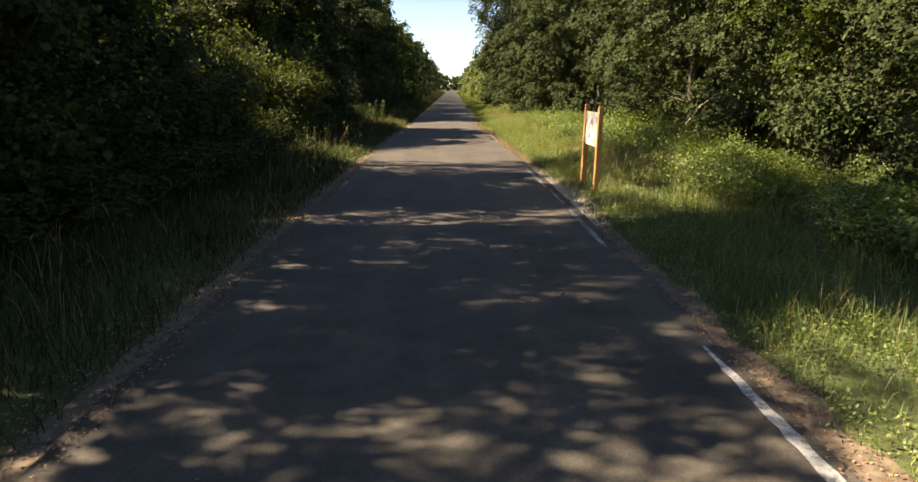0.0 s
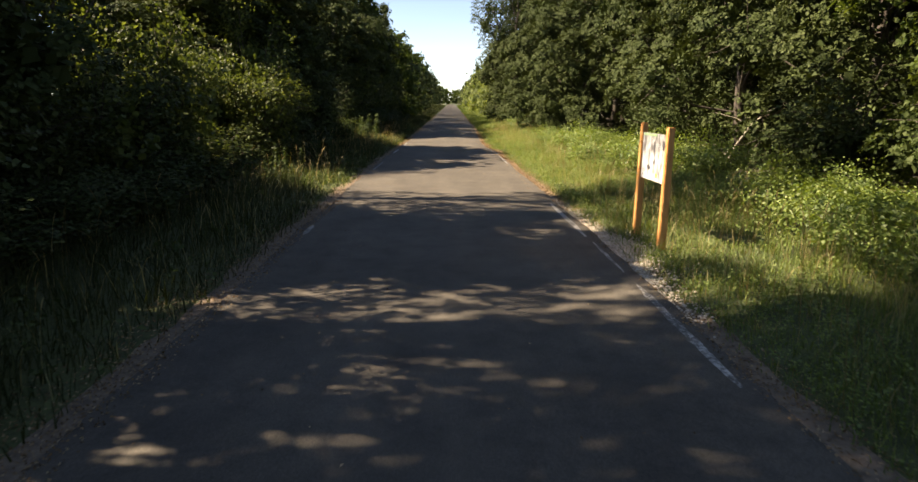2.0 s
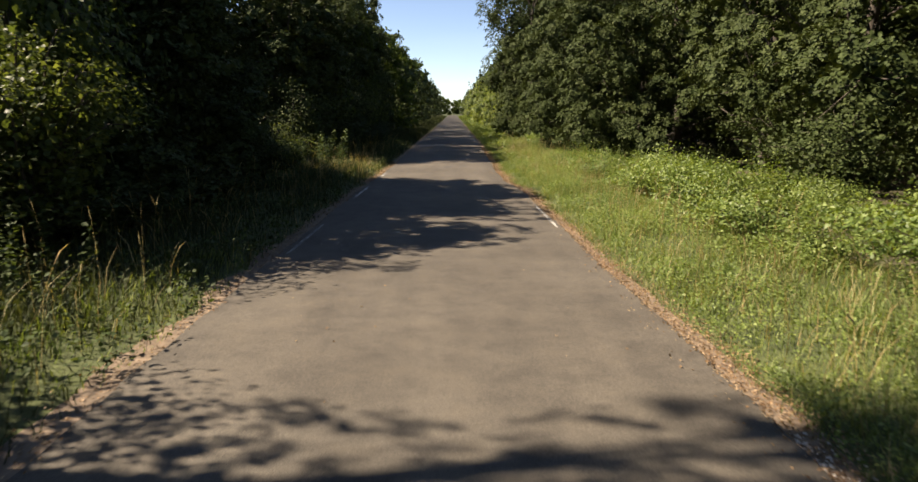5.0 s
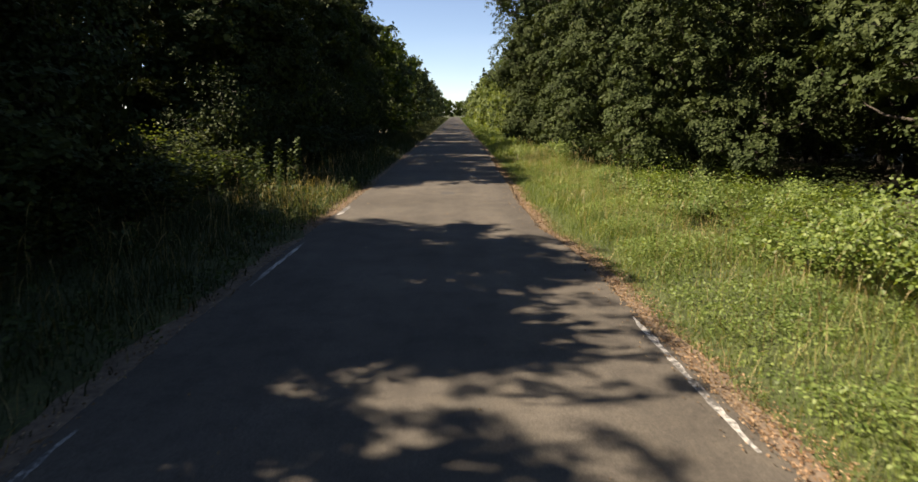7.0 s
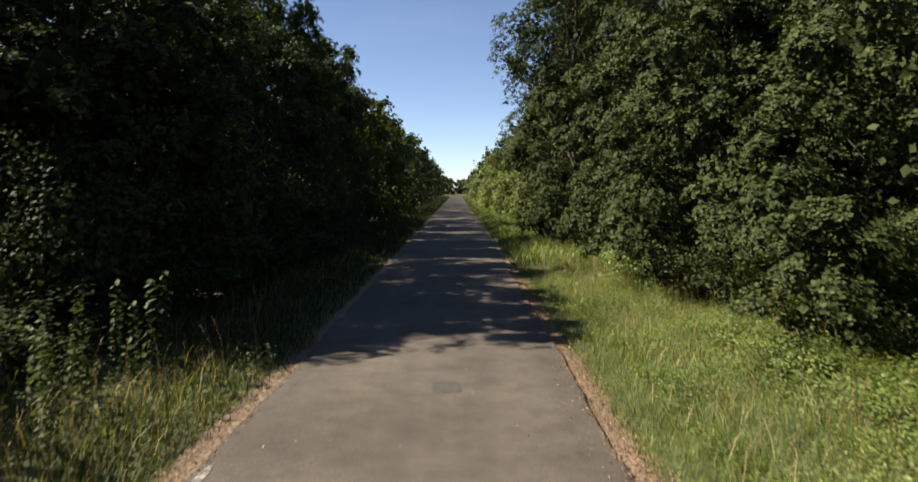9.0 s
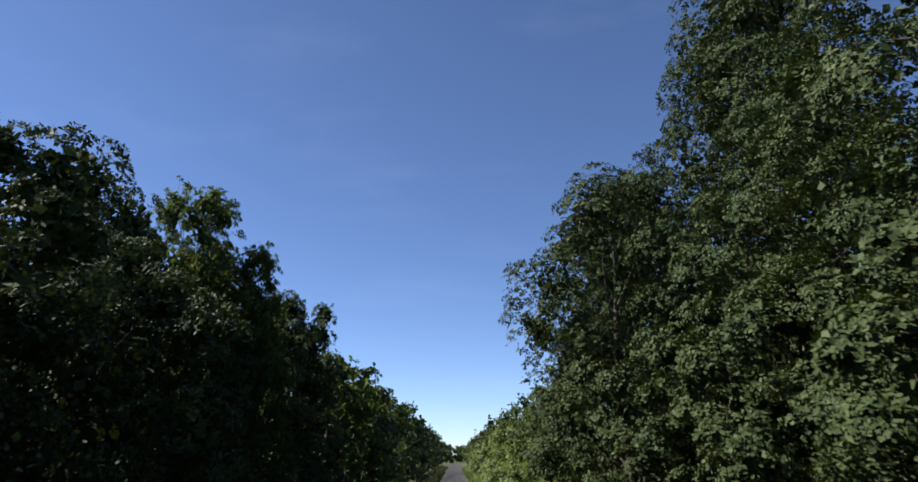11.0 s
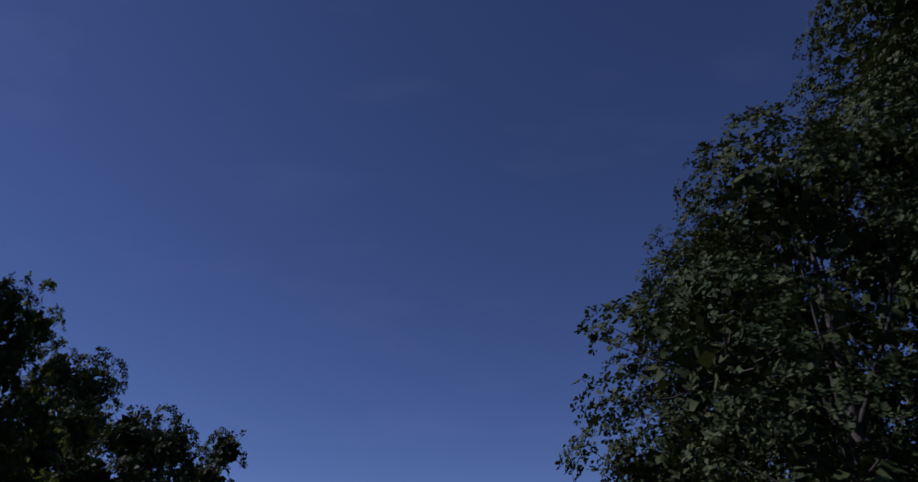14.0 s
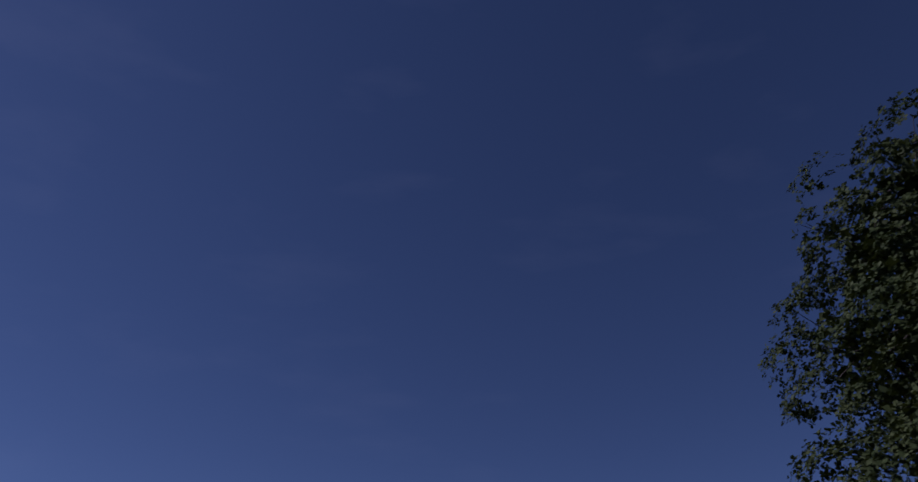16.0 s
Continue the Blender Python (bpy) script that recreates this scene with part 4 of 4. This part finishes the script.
for k in range(70):
    y = srnd.choice((srnd.uniform(32.5, 38.5), srnd.uniform(18, 24), srnd.uniform(33, 37.5), srnd.uniform(0, 56)))
    x = srnd.uniform(-5.0, -3.3)
    put(NETTLES[srnd.randrange(3)], x, y, srnd.uniform(0.7, 1.1), srnd.uniform(0, 360), "upright nettle with toothed green leaves in the verge", "nettle", "nettles")


def stalk_sheet(name, seed, areas, label):
    """Thin flowering grass stalks with narrow seed heads."""
    rng = np.random.default_rng(seed)
    paths = []
    for x0, x1, y0, y1, n in areas:
        for _ in range(n):
            x, y = rng.uniform(x0, x1), rng.uniform(y0, y1)
            h, a = rng.uniform(0.5, 1.0), rng.uniform(0, 6.28)
            lean = h * rng.uniform(0.05, 0.3)
            z = ground_z(x, y)
            dx, dy = math.cos(a) * lean, math.sin(a) * lean
            paths.append(([(x, y, z), (x + dx * 0.3, y + dy * 0.3, z + h * 0.6), (x + dx * 0.7, y + dy * 0.7, z + h * 0.84), (x + dx * 0.9, y + dy * 0.9, z + h * 0.93), (x + dx * 1.2, y + dy * 1.2, z + h)],
                          (0.0022, 0.0018, 0.0016, 0.006, 0.001)))
    v, f = tubes(paths, 3)
    return tagged(new(name, mesh_of(name, v, f, STRAW)), label, "grass", kind="stuff")


stalk_sheet("seed_stalks", 33, [(2.7, 4.6, 6, 18, 260), (2.6, 4.8, 18, 50, 420), (-4.8, -2.6, -2, 50, 380)], "thin flowering grass stalks with pale seed heads")


# ---- fallen dead branch in the brambles ----
def build_branch():
    rng = np.random.default_rng(17)
    branch = new("dead_branch")
    branch.matrix_world = pose(7.6, 21.2, ground_z(7.6, 21.2))
    main = [(0, 0, 0.0), (0.5, 0.4, 0.75), (1.1, 0.8, 1.35), (1.9, 1.3, 1.75), (2.6, 1.6, 1.95)]
    v, f = tubes([(main, (0.025, 0.024, 0.02, 0.016, 0.012))], 6)
    part_mesh("stem", smooth(mesh_of("stem", v, f, DEAD_WOOD)), branch)
    for k in range(9):
        p = np.array(main[1 + k % 4]) * rng.uniform(0.8, 1.0)
        d = np.array([rng.uniform(-1, 0.2), rng.uniform(-0.8, 0.5), rng.uniform(-0.5, 0.6)])
        pts = [p, p + d * 0.4 + rng.normal(0, 0.05, 3), p + d * 0.9 + rng.normal(0, 0.12, 3)]
        v, f = tubes([(pts, (0.012, 0.009, 0.004))], 5)
        part_mesh("twig", smooth(mesh_of("twig", v, f, DEAD_WOOD)), branch)
    return tagged(branch, "bare grey dead branch leaning in the brambles", "branch")


DEAD_WOOD = plain("dead_wood", (0.33, 0.29, 0.23), 0.9, 0.25)
build_branch()


# ---- details on the lane ----
def edge_bed(name, side, y0, y1, widen, mat, label):
    """A low strip of bare soil along the asphalt, its outer edge sunk into the ground."""
    ys = np.arange(y0, y1, 0.15)
    v, f = [], []
    for i, y in enumerate(ys):
        x0 = edge_x(side, y) + side * 0.02
        end = min(1.0, (i + 1) / 6, (len(ys) - i) / 6)
        w = max(0.03, (widen(y) + 0.07 * noise.noise((y * 1.6, side * 5.0, 0)) + 0.04 * noise.noise((y * 5.0, side, 2))) * end)
        for k in range(4):
            x = x0 + side * w * k / 3
            v.append((x, y, ground_z(x, y) + (0.006 if k < 3 else -0.006)))
        if i:
            a = 4 * i
            q = [(a - 4 + k, a - 3 + k, a + 1 + k, a + k) for k in range(3)]
            f += q if side > 0 else [t[::-1] for t in q]
    return tagged(new(name, mesh_of(name, v, f, mat)), label, "ground", kind="structure")


edge_bed("gravel_bed", 1, 9.4, 15.2, lambda y: 0.10 + 0.55 * math.exp(-((y - 11.6) / 1.0) ** 2), PALE_SOIL, "pale chalky soil beside the asphalt at the board")
edge_bed("soil_strip", 1, 15.3, 70, lambda y: 0.27 + 0.12 * noise.noise((y * 0.8, 3, 0)), TAN_SOIL, "strip of tan leaf mould along the asphalt")
edge_bed("soil_strip", 1, -3, 9.3, lambda y: 0.30 + 0.15 * noise.noise((y * 0.9, 8, 0)), TAN_SOIL, "strip of tan leaf mould along the asphalt")
edge_bed("soil_strip", -1, -3, 31.5, lambda y: 0.32 + 0.15 * noise.noise((y * 0.9, 5, 0)), TAN_SOIL, "strip of tan leaf mould along the asphalt")
edge_bed("soil_strip", -1, 31.6, 39.5, lambda y: 0.36, TAN_SOIL, "strip of tan leaf mould along the asphalt")
edge_bed("soil_strip", -1, 39.6, 70, lambda y: 0.22, TAN_SOIL, "strip of tan leaf mould along the asphalt")


def road_patch(x, y, w, h, turn):
    bm = bmesh.new()
    n = 20
    ring = [bm.verts.new((math.copysign(abs(math.cos(2 * math.pi * i / n)) ** 0.5, math.cos(2 * math.pi * i / n)) * w / 2, math.copysign(abs(math.sin(2 * math.pi * i / n)) ** 0.5, math.sin(2 * math.pi * i / n)) * h / 2, 0)) for i in range(n)]
    bm.faces.new(ring)
    me = bpy.data.meshes.new("road_patch")
    bm.to_mesh(me)
    bm.free()
    me.materials.append(PATCH)
    ob = new("road_patch", me)
    ob.matrix_world = pose(x, y, road_z(x) + 0.004, 0, 0, turn)
    return tagged(ob, "small darker repair patch in the asphalt", "road patch", kind="structure")


PATCH = plain("patch_asphalt", (0.055, 0.052, 0.046), 0.9, 0.3)
road_patch(0.05, 37.0, 0.34, 0.5, 4)
litter("road_debris", 23, [(1, -2, 50, 3, -2.0, -0.1), (-1, -2, 50, 3, -2.0, -0.1)], LITTER, "single dry leaves scattered on the asphalt", 0.026, 0.006)
